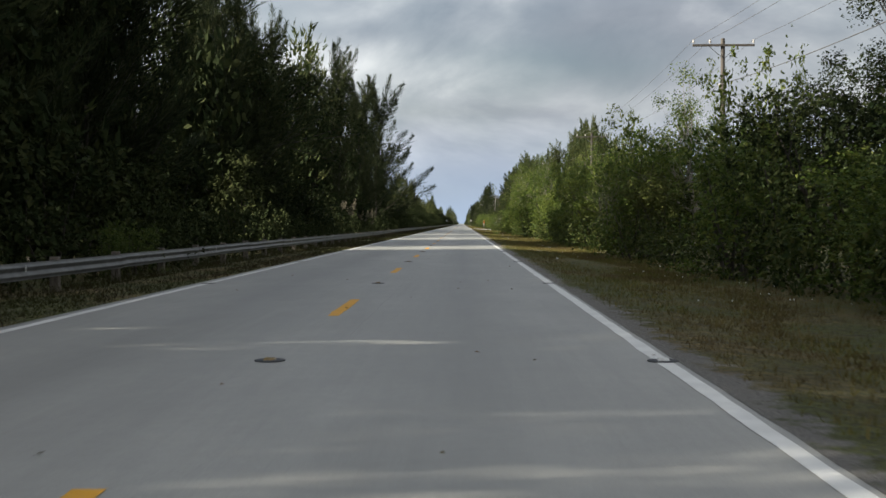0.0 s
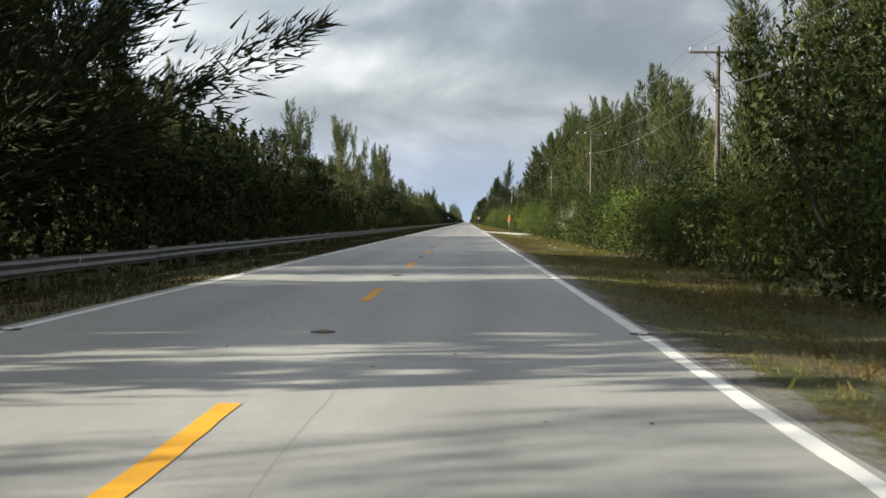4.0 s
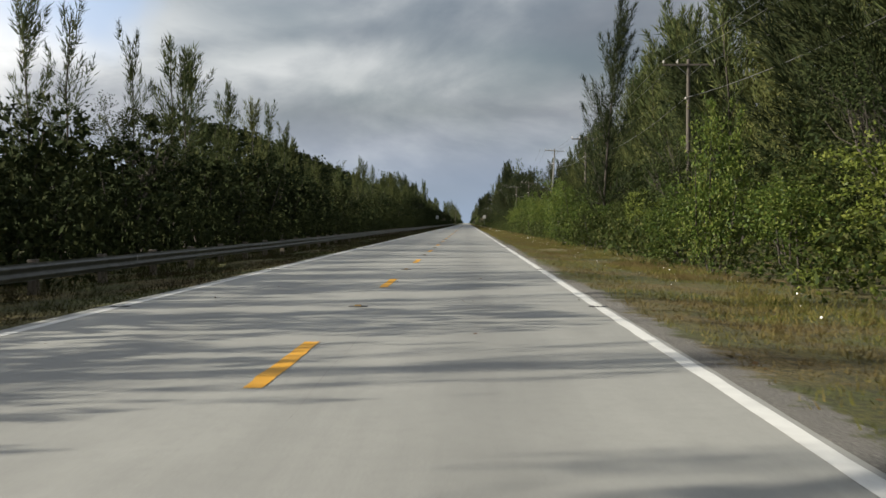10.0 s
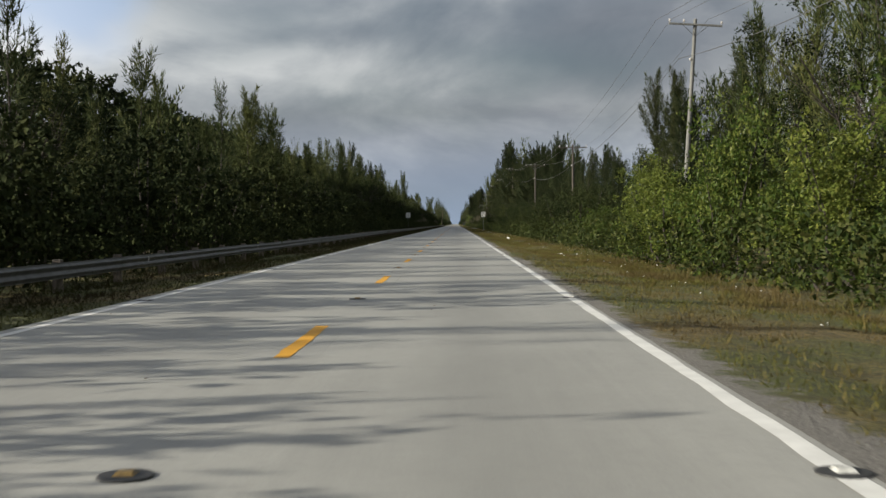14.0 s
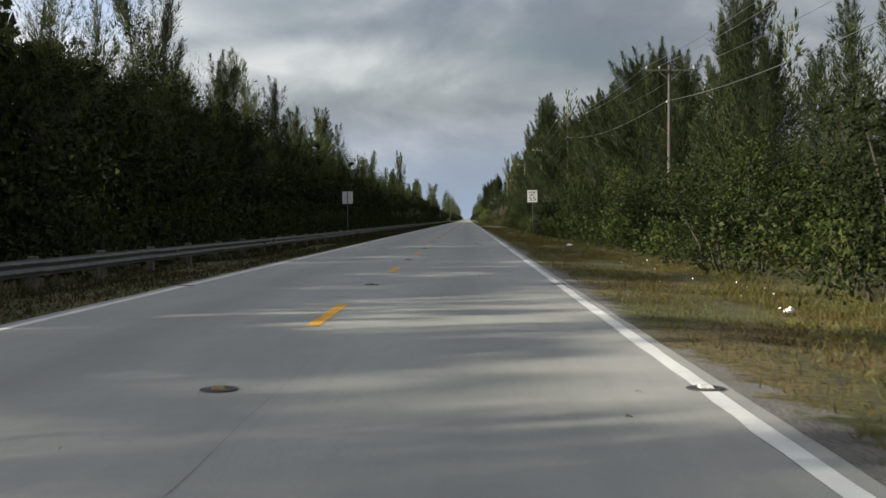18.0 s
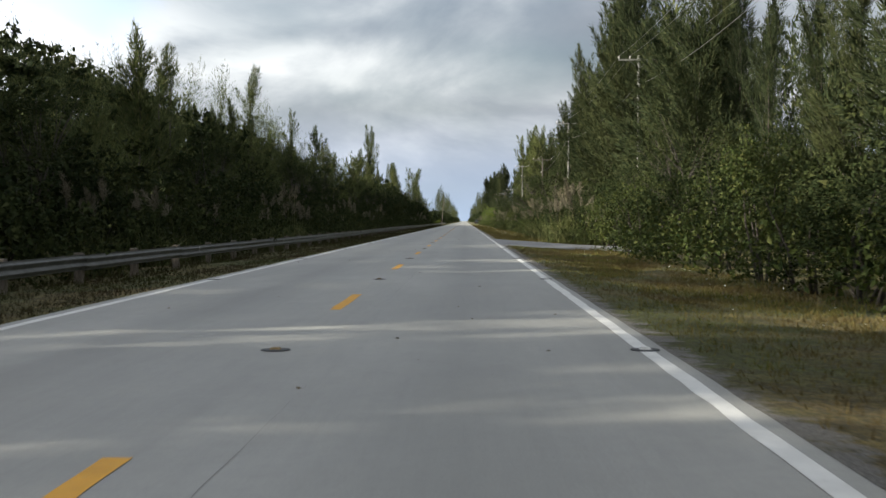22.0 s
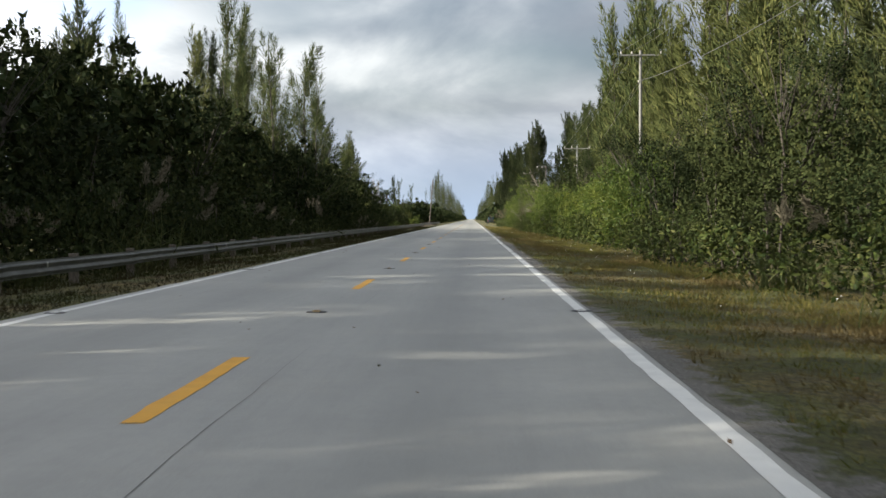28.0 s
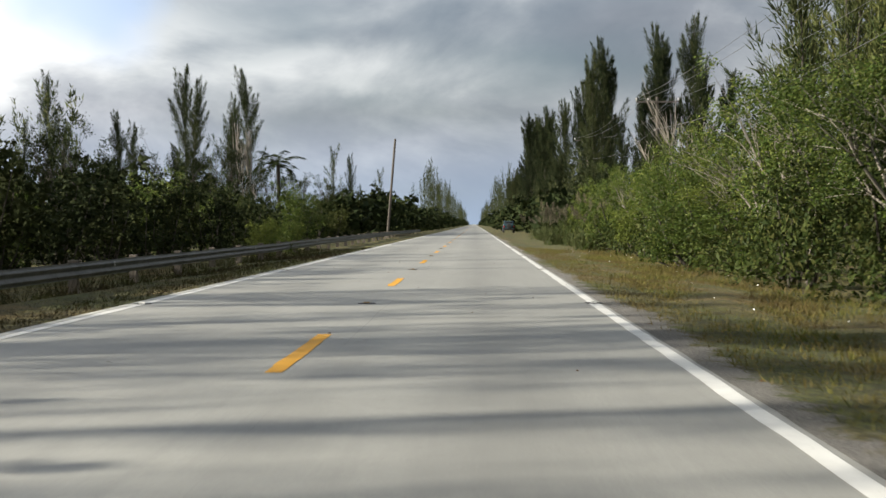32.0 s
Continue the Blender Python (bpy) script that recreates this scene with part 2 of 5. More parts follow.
def foliage(name, cols, gloss=0.5, thin=0.25, patches=None):
    """Leaves: a hue for each leaf and each plant."""
    m, t, b = mat(name)
    geo = t.nodes.new("ShaderNodeNewGeometry")
    ob = t.nodes.new("ShaderNodeObjectInfo")
    r = ramp(t, [(i / (len(cols) - 1), c) for i, c in enumerate(cols)])
    t.links.new(geo.outputs["Random Per Island"], r.inputs[0])
    tone = mixc(t, rng(t, ob.outputs["Random"], 0, 0.6, 0.55, 0.0), r.outputs[0], tuple(c * 0.7 for c in cols[0]))
    pale = (cols[-1][0] * 1.25, cols[-1][1] * 1.15, cols[-1][2] * 0.9)
    tone = mixc(t, rng(t, ob.outputs["Random"], 0.7, 1, 0.0, 0.25), tone, pale)
    if patches:
        tone = mixc(t, rng(t, tex(t, 0.35, 5.0, 0.6), 0.42, 0.60), tone, patches)
        tone = mixc(t, rng(t, tex(t, 1.7, 4.0, 0.6), 0.50, 0.66, 0.0, 0.6), tone, tuple(0.7 * c for c in patches))
    t.links.new(tone, b.inputs["Base Color"])
    b.inputs["Roughness"].default_value = gloss
    b.inputs["Specular IOR Level"].default_value = 0.10
    tr = t.nodes.new("ShaderNodeBsdfTranslucent")
    t.links.new(tone, tr.inputs[0])
    mx = t.nodes.new("ShaderNodeMixShader")
    mx.inputs[0].default_value = thin
    t.links.new(b.outputs[0], mx.inputs[1])
    t.links.new(tr.outputs[0], mx.inputs[2])
    t.links.new(mx.outputs[0], t.nodes["Material Output"].inputs[0])
    return m


def soil(name="verge_soil", stony=False):
    m, t, b = mat(name)
    big = tex(t, 0.35, 5.0, 0.6)
    mid = tex(t, 2.2, 5.0, 0.65)
    fine = tex(t, 28.0, 4.0, 0.7)
    blade = tex(t, 11.0, 6.0, 0.75)
    grass = mixc(t, rng(t, fine, 0.3, 0.7), (0.036, 0.050, 0.010), (0.145, 0.150, 0.032))
    dry = mixc(t, rng(t, fine, 0.3, 0.7), (0.085, 0.058, 0.017), (0.270, 0.200, 0.068))
    col = mixc(t, rng(t, big, 0.44, 0.62), grass, dry)
    col = mixc(t, rng(t, mid, 0.50, 0.64, 0.0, 0.55), col, (0.060, 0.044, 0.019))
    col = mixc(t, rng(t, blade, 0.44, 0.58, 0.0, 0.75), col, (0.024, 0.028, 0.008))
    if stony:
        # loose stones against the asphalt, thinning out into the grass
        co = t.nodes.new("ShaderNodeTexCoord")
        sep = t.nodes.new("ShaderNodeSeparateXYZ")
        t.links.new(co.outputs["Object"], sep.inputs[0])
        wide = rng(t, tex(t, 0.11, 3.0, 0.6, (0.3, 1, 1)), 0.35, 0.68, -0.24, 0.20)
        rag = rng(t, tex(t, 2.6, 6.0, 0.7), 0.3, 0.7, -0.28, 0.28)
        add = t.nodes.new("ShaderNodeMath")
        t.links.new(wide, add.inputs[0])
        t.links.new(rag, add.inputs[1])
        off = t.nodes.new("ShaderNodeMath")
        off.operation = "SUBTRACT"
        t.links.new(sep.outputs[0], off.inputs[0])
        t.links.new(add.outputs[0], off.inputs[1])
        pebble = tex(t, 34.0, 5.0, 0.8)
        stone = mixc(t, rng(t, pebble, 0.34, 0.66), (0.055, 0.052, 0.046), (0.30, 0.285, 0.26))
        col = mixc(t, rng(t, off.outputs[0], 3.63, 3.82), stone, col)
    t.links.new(col, b.inputs["Base Color"])
    b.inputs["Roughness"].default_value = 0.95
    bump(t, b, blade, 1.0, 0.08)
    return m


def gravelly(name, a, c2):
    m, t, b = mat(name)
    fine = tex(t, 38.0, 4.0, 0.75)
    big = tex(t, 1.6, 5.0, 0.6)
    col = mixc(t, rng(t, fine, 0.32, 0.68), a, c2)
    col = mixc(t, rng(t, big, 0.4, 0.7, 0.0, 0.5), col, tuple(k * 0.6 for k in a))
    t.links.new(col, b.inputs["Base Color"])
    b.inputs["Roughness"].default_value = 0.95
    bump(t, b, fine, 0.9, 0.02)
    return m


M_ROAD = asphalt("pale_asphalt", (0.316, 0.314, 0.289))
M_LANE = asphalt("grey_asphalt", (0.17, 0.17, 0.17), False)
M_YELLOW = paint("yellow_paint", (0.72, 0.36, 0.02))
M_WHITE = paint("white_paint", (0.72, 0.72, 0.69))
M_SOIL = soil()
M_GRAVEL = soil("shoulder_gravel", True)
M_LIME = gravelly("limestone_track", (0.42, 0.40, 0.36), (0.66, 0.64, 0.59))
M_TAR = plain("tar", (0.028, 0.028, 0.028), 0.6, 0, 0.4, 30)
M_CRACK = plain("crack_dirt", (0.16, 0.158, 0.15), 0.9, 0, 0.5, 8)
M_STEEL = plain("weathered_galvanised_steel", (0.12, 0.125, 0.125), 0.5, 0.45, 0.35, 3.0)
M_POST = plain("grey_timber", (0.14, 0.12, 0.10), 0.9, 0, 0.4, 12, (1, 1, 0.15), 0.4)
M_POLE = plain("pole_timber", (0.07, 0.06, 0.05), 0.85, 0, 0.4, 9, (1, 1, 0.08), 0.4)
M_PALE_POLE = plain("pale_concrete", (0.16, 0.16, 0.15), 0.85, 0, 0.2, 5, (1, 1, 0.3), 0.2)
M_WIRE = plain("cable", (0.08, 0.08, 0.08), 0.6)
M_CERAMIC = plain("insulator_ceramic", (0.42, 0.40, 0.38), 0.3)
M_BARK = plain("bark", (0.045, 0.038, 0.031), 0.95, 0, 0.5, 7, (1, 1, 0.3), 0.6)
M_DEADWOOD = plain("dead_wood", (0.19, 0.17, 0.145), 0.9, 0, 0.3, 9, (1, 1, 0.3), 0.4)
M_PINE = foliage("pine_needles", [(0.024, 0.037, 0.014), (0.046, 0.062, 0.022), (0.074, 0.090, 0.031), (0.115, 0.118, 0.043)], 0.8, 0.14)
# pine needles over again, darkened so that their colour carries the shade
M_SHADEPINE = foliage("shade_toned_needles", [(0.013, 0.020, 0.009), (0.024, 0.034, 0.014), (0.037, 0.048, 0.019), (0.058, 0.063, 0.026)], 0.8, 0.08)
# greens raised so that they carry the sun of the open stretches
M_PEPPER = foliage("glossy_leaves", [(0.034, 0.060, 0.013), (0.062, 0.098, 0.019), (0.105, 0.140, 0.029), (0.170, 0.188, 0.046)], 0.42, 0.30)
# olive leaves taken below their own tone, so the colour stands in for shade
M_SHADE_OLIVE = foliage("shade_dark_leaves", [(0.010, 0.016, 0.005), (0.016, 0.025, 0.008), (0.025, 0.035, 0.011), (0.042, 0.048, 0.017)], 0.85, 0.05)
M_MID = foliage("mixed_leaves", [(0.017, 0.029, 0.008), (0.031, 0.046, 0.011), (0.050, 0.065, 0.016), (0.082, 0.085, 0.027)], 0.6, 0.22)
M_DRYLEAF = foliage("brown_leaves", [(0.10, 0.055, 0.025), (0.16, 0.10, 0.045), (0.09, 0.085, 0.03)], 0.7, 0.2)
M_GRASS = foliage("verge_grass", [(0.060, 0.080, 0.016), (0.100, 0.115, 0.024), (0.155, 0.145, 0.040), (0.240, 0.185, 0.070)], 0.7, 0.42, (0.125, 0.095, 0.040))
# verge grass in darker colours that carry the shade beside the guardrail
M_SHADEGRASS = foliage("grass_darkened_for_shade", [(0.018, 0.027, 0.008), (0.030, 0.039, 0.011), (0.052, 0.054, 0.019)], 0.7, 0.25, (0.040, 0.032, 0.016))
M_REED = foliage("reed_blades", [(0.045, 0.062, 0.020), (0.075, 0.090, 0.032), (0.12, 0.115, 0.05)], 0.6, 0.3)
M_PLUME = foliage("reed_plumes", [(0.085, 0.076, 0.054), (0.13, 0.117, 0.085), (0.18, 0.163, 0.122)], 0.9, 0.3)
M_SIGN = plain("sign_white", (0.64, 0.64, 0.62), 0.45, 0, 0.06, 4)
M_BLACK = plain("sign_black", (0.015, 0.015, 0.015), 0.5, 0, 0.1)
M_ALU = plain("sign_aluminium", (0.52, 0.53, 0.53), 0.45, 0.5, 0.12, 4)
M_ORANGE = plain("cone_orange", (0.80, 0.14, 0.02), 0.55, 0, 0.15, 8)
M_CLOTH = plain("dirty_white_cloth", (0.72, 0.69, 0.62), 0.95, 0, 0.35, 9)
M_LITTER = plain("white_litter", (0.80, 0.80, 0.78), 0.8, 0, 0.1)
M_CARBODY = plain("dark_teal_paint", (0.03, 0.06, 0.075), 0.25, 0.2, 0.1)
M_GLASS = plain("dark_glass", (0.01, 0.012, 0.014), 0.05, 0, 0.1)
M_RUBBER = plain("tyre_rubber", (0.02, 0.02, 0.02), 0.9)
M_RED = plain("red_lens", (0.45, 0.02, 0.015), 0.2)
M_REFLECT = plain("white_reflector", (0.50, 0.50, 0.47), 0.4, 0, 0.3, 20)
M_AMBER = plain("amber_reflector", (0.16, 0.105, 0.03), 0.4, 0, 0.4, 40)

# ---- mesh helpers ----


def raw_mesh(name, verts, faces, material=None, smooth=False):
    """A mesh from arrays; all faces have the same number of corners."""
    v, f = np.asarray(verts, np.float32), np.asarray(faces, np.int32)
    me = bpy.data.meshes.new(name)
    me.vertices.add(len(v))
    me.vertices.foreach_set("co", v.ravel())
    me.loops.add(f.size)
    me.loops.foreach_set("vertex_index", f.ravel())
    me.polygons.add(len(f))
    me.polygons.foreach_set("loop_start", np.arange(0, f.size, f.shape[1], dtype=np.int32))
    if smooth:
        me.polygons.foreach_set("use_smooth", np.ones(len(f), bool))
    me.update(calc_edges=True)
    if material:
        me.materials.append(material)
    return me


def join(parts):
    """Several (verts, faces) as one."""
    vs, fs, n = [], [], 0
    for v, f in parts:
        vs.append(np.asarray(v, float))
        fs.append(np.asarray(f, int) + n)
        n += len(vs[-1])
    return np.concatenate(vs), np.concatenate(fs)


def put(name, me, parent=None, label="", m=None):
    ob = new(name, me)
    if parent:
        ob.parent = parent
    if m is not None:
        ob.matrix_basis = m
    if label:
        tagged(ob, label)
    return ob


def part(name, bm, material, parent, label=""):
    me = bpy.data.meshes.new(name)
    bm.to_mesh(me)
    bm.free()
    me.materials.append(material)
    return put(name, me, parent, label)


def block(size, centre=(0, 0, 0), bevel=0.0, turn=None):
    bm = bmesh.new()
    bmesh.ops.create_cube(bm, size=1.0)
    bmesh.ops.scale(bm, vec=size, verts=bm.verts)
    if bevel:
        bmesh.ops.bevel(bm, geom=bm.edges[:], offset=bevel, segments=2, affect="EDGES", profile=0.6)
    if turn is not None:
        bmesh.ops.transform(bm, matrix=turn, verts=bm.verts)
    bmesh.ops.translate(bm, vec=centre, verts=bm.verts)
    return bm


def lathe(profile, sides=12):
    """A solid of revolution about z from (radius, height) pairs."""
    bm = bmesh.new()
    rings = [[bm.verts.new((r * math.cos(2 * math.pi * i / sides), r * math.sin(2 * math.pi * i / sides), z)) for i in range(sides)] for r, z in profile]
    for a, b in zip(rings, rings[1:]):
        for i in range(sides):
            bm.faces.new((a[i], a[(i + 1) % sides], b[(i + 1) % sides], b[i]))
    bm.faces.new(rings[0][::-1])
    bm.faces.new(rings[-1])
    return bm


def tube(points, radii, sides=5):
    """A tapered tube along points, as arrays of quads."""
    p = np.asarray(points, float)
    d = np.gradient(p, axis=0)
    d /= np.linalg.norm(d, axis=1)[:, None] + 1e-9
    ref = np.where(np.abs(d[:, 2:3]) > 0.9, [[1.0, 0, 0]], [[0, 0, 1.0]])
    u = np.cross(d, ref)
    u /= np.linalg.norm(u, axis=1)[:, None] + 1e-9
    w = np.cross(d, u)
    a = np.arange(sides) * 2 * np.pi / sides
    r = np.asarray(radii, float)[:, None, None]
    v = p[:, None, :] + r * (np.cos(a)[None, :, None] * u[:, None, :] + np.sin(a)[None, :, None] * w[:, None, :])
    n = len(p)
    f = [(i * sides + j, i * sides + (j + 1) % sides, (i + 1) * sides + (j + 1) % sides, (i + 1) * sides + j) for i in range(n - 1) for j in range(sides)]
    return v.reshape(-1, 3), np.array(f)


def unit(v):
    return v / (np.linalg.norm(v, axis=-1, keepdims=True) + 1e-9)


def blades(c, d, length, width, rng_):
    """Pointed single-triangle leaves at c along d."""
    n = len(c)
    s = unit(np.cross(d, rng_.normal(size=(n, 3))))
    L, Wd = np.broadcast_to(length, n)[:, None], np.broadcast_to(width, n)[:, None]
    v = np.stack([c - s * Wd / 2, c + s * Wd / 2, c + d * L], 1).reshape(-1, 3)
    return v, np.arange(3 * n).reshape(-1, 3)


def leaves(c, d, length, width, rng_):
    """Diamond leaves with two halves folded along the midrib."""
    n = len(c)
    s = unit(np.cross(d, rng_.normal(size=(n, 3))))
    k = np.cross(s, d)
    L, Wd = np.broadcast_to(length, n)[:, None], np.broadcast_to(width, n)[:, None]
    mid = c + d * L * 0.45 + k * Wd * 0.18
    v = np.stack([c, mid + s * Wd / 2, c + d * L, mid - s * Wd / 2], 1).reshape(-1, 3)
    i = np.arange(n)[:, None] * 4
    f = np.concatenate([i + [0, 1, 2], i + [0, 2, 3]])
    return v, f


# ---- the lie of the land along the road ----
LANE = 3.34
Y0, Y1 = -40.0, 1020.0
# wood's edge heights every 7.5 m, fitted to the camera's view, in two halves
LEFT_NEAR = [12.2, 12.4, 12, 12.5, 12.2, 12.8, 12.2, 12.2, 12.7, 15.9, 15.9, 18.8, 18.8, 19.9, 20.0, 21.2, 21.6, 21.3, 21.1, 19.5, 14.0, 9.0, 7.0, 6.5, 6.5, 7.5, 11.0, 10.5, 9.5, 10.0, 11.6, 12.4, 11.1, 12.4, 13.3, 12.2, 10.5, 11.8, 13.0, 13.4, 12.6, 11.0, 10.1, 10.4, 9.2, 8.6, 9.8, 10.1, 9.5, 9.5, 8.7, 7.4, 6.9, 6.9, 7.5, 9.1, 7.6, 7.9, 9.0, 9.6, 9.4, 9.1, 8.6, 7.7, 9.2, 10.1, 10.2, 9.9, 10.7, 11.1, 9.2, 8.8, 9.0]
LEFT_FAR = [11.5, 12.4, 13.5, 13.5, 13.1, 13.7, 15.9, 14.8, 14.0, 12.8, 14.5, 14.2, 15.2, 13.8, 12.9, 14.4, 15.1, 14.4, 17.4, 15.3, 11.4, 10.9, 11.6, 11.4, 12.3, 13.4, 14.2, 14.5, 13.4, 12.5, 12.4, 12.5, 12.1, 10.8, 11.1, 11.4, 11.0, 11.0, 11.5, 12.6, 12.3, 12.0, 11.1, 12.0, 11.1, 11.9, 12.5, 13.1, 14.0, 14.3, 15.4, 14.8, 16.1, 13.8, 18.4, 18.0, 11.2, 10.0, 9.7, 11.2, 8.8, 8.4, 9.6, 10.9, 11.4, 12.5, 10.9, 9.0, 8.6, 8.6, 10.1, 11.5, 11.5]
RIGHT_NEAR = [7, 6.8, 6.6, 6.6, 6.5, 6.1, 6.1, 6.0, 5.5, 5.3, 6.5, 6.9, 6.7, 8.2, 8.5, 7.8, 7.9, 8.3, 9.4, 10.6, 11.3, 11.3, 10.5, 10.5, 11.8, 8.5, 7.5, 8.4, 9.1, 9.8, 11.8, 11.7, 10.7, 10.9, 12.5, 12.3, 12.9, 10.5, 10.7, 13.1, 13.3, 14.2, 12.8, 13.7, 13.6, 10.9, 12.0, 13.0, 13.4, 12.1, 11.7, 12.8, 13.4, 13.1, 10.8, 12.6, 13.1, 10.6, 10.6, 10.8, 10.7, 10.4, 10.0, 10.2, 9.7, 7.6, 7.9, 10.3, 10.3, 5.3, 5.2, 6.8, 6.8]
RIGHT_FAR = [7.3, 8.3, 7.4, 8.0, 8.3, 9.7, 6.9, 8.9, 12.0, 11.1, 10.1, 11.2, 12.1, 11.6, 11.5, 8.9, 11.1, 11.6, 11.1, 10.1, 10.9, 10.0, 9.5, 10.0, 12.2, 13.9, 11.6, 8.6, 12.6, 18.0, 19.8, 19.5, 18.9, 16.5, 14.6, 16.6, 14.2, 14.2, 14.1, 13.7, 9.5, 9.5, 9.6, 14.5, 12.2, 11.2, 11.2, 14.9, 15.1, 15.1, 9.9, 7.3, 11.3, 15.3, 18.9, 17.0, 14.8, 13.4, 11.8, 10.4, 11.4, 11.4, 13.0, 14.2, 14.9, 15.1, 13.5, 15.1, 16.6, 16.6, 13.9, 13.9, 13.9]
LEFT_TOPS, RIGHT_TOPS = LEFT_NEAR + LEFT_FAR, RIGHT_NEAR + RIGHT_FAR


def tops(table, y):
    return float(np.interp(y / 7.5, range(len(table)), table))


def ground_z(x):
    """Height of the ground across the road: crowned road, verges falling away."""
    return float(np.interp(x, [-60, -20, -9, -6.2, -4.6, -3.72, 3.72, 4.6, 6.5, 9, 20, 60], [-0.5, -0.5, -0.30, -0.12, -0.07, -0.012, -0.012, -0.07, -0.18, -0.26, -0.4, -0.4]))


def bare_edge(y):
    """Where the asphalt shows beyond the edge line, from 0 to 1."""
    return float(np.interp(y, [470, 500, 700, 720], [0, 1, 1, 0])) * (0.7 + 0.6 * noise.noise((1.0, y * 0.03, 8.0)))


def setting():
    xs = [-2500, -400, -60, -20, -9, -7.5, -6.2, -5.4, -4.6, -4.1, -3.72, -3.5, 3.5, 3.72, 4.1, 4.6, 5.5, 6.5, 7.5, 9, 20, 60, 400, 2500]
    ys = [-400] + list(range(-40, 1100, 4)) + [1150, 1250, 1400, 1700, 2200, 3000, 4800]
    v, f, r = [], [], np.random.default_rng(2)
    for y in ys:
        for x in xs:
            z = ground_z(x) - (0.07 if abs(x) < 3.6 else 0.0)
            if 4.7 < abs(x) < 21 and -50 < y < 1110:
                z += 0.035 * r.normal() * min(1.0, (abs(x) - 3.7))
            v.append((x, y, z))
    n = len(xs)
    for j in range(len(ys) - 1):
        for i in range(n - 1):
            f.append((j * n + i, j * n + i + 1, (j + 1) * n + i + 1, (j + 1) * n + i))
    tagged(new("ground", raw_mesh("ground", v, f, M_SOIL, True)), "flat ground with worn brown and green verge grass", "ground", kind="structure")
    # road slab with ragged edges
    yr = list(range(-60, 1100, 1)) + list(range(1100, 4800, 40))
    v, f = [], []
    for y in yr:
        e = 3.60 + 0.035 * noise.noise((0.0, y * 0.9, 0.0)) + 0.03 * noise.noise((3.0, y * 0.13, 0.0))
        g = 3.62 + 0.035 * noise.noise((7.0, y * 0.9, 0.0)) + 0.03 * noise.noise((9.0, y * 0.13, 0.0))
        g += 0.06 * bare_edge(y)
        v += [(-e, y, -0.10), (-e, y, -0.005), (-e + 0.15, y, 0), (0, y, 0), (g - 0.15, y, 0), (g, y, -0.005), (g, y, -0.10)]
    for j in range(len(yr) - 1):
        for i in range(6):
            f.append((j * 7 + i, j * 7 + i + 1, (j + 1) * 7 + i + 1, (j + 1) * 7 + i))
    road = tagged(new("road", raw_mesh("road", v, f, M_ROAD)), "straight two-lane road of pale worn asphalt", "road", kind="structure")
    # crumbled shoulder strip on the near side, wider in places
    v, f = [], []
    ys2 = [Y0 + 0.6 * i for i in range(1850)]
    xs2 = (3.46, 3.60, 3.75, 3.95, 4.2, 4.6, 5.0)
    for y in ys2:
        xi = 0.05 * noise.noise((5.0, y * 0.8, 1.0)) + 0.05 * noise.noise((5.0, y * 2.3, 1.0))
        for k, x in enumerate(xs2):
            x = x + (0.4 if k == 0 else 1.0) * xi * (1 - k / 6) + 0.10 * bare_edge(y) * (1 - k / 6)
            z = ground_z(x) + 0.012 + 0.015 * noise.noise((x * 3, y * 1.3, 2.0))
            v.append((x, y, (0.0018, -0.001, z, z, z, z, ground_z(x) - 0.12)[k]))
    w = len(xs2)
    for j in range(len(ys2) - 1):
        if 240 < ys2[j] < 257 or 709 < ys2[j] < 728:
            continue
        for k in range(w - 1):
            f.append((j * w + k, j * w + k + 1, (j + 1) * w + k + 1, (j + 1) * w + k))
    tagged(new("shoulder", raw_mesh("shoulder", v, f, M_GRAVEL)), "narrow crumbling gravel shoulder beside the road", "shoulder", kind="structure")
    return road


def strip(x, w, ya, yb, step, z, rag, seed):
    """A painted strip with slightly uneven edges."""
    ys = np.append(np.arange(ya, yb, step), yb)
    r = np.random.default_rng(seed)
    a, b = r.normal(0, rag, len(ys)), r.normal(0, rag, len(ys))
    v = np.concatenate([np.stack([np.full(len(ys), x - w / 2) + a, ys, np.full(len(ys), z)], 1), np.stack([np.full(len(ys), x + w / 2) + b, ys, np.full(len(ys), z)], 1)])
    n = len(ys)
    return v, np.array([(i, n + i, n + i + 1, i + 1) for i in range(n - 1)])


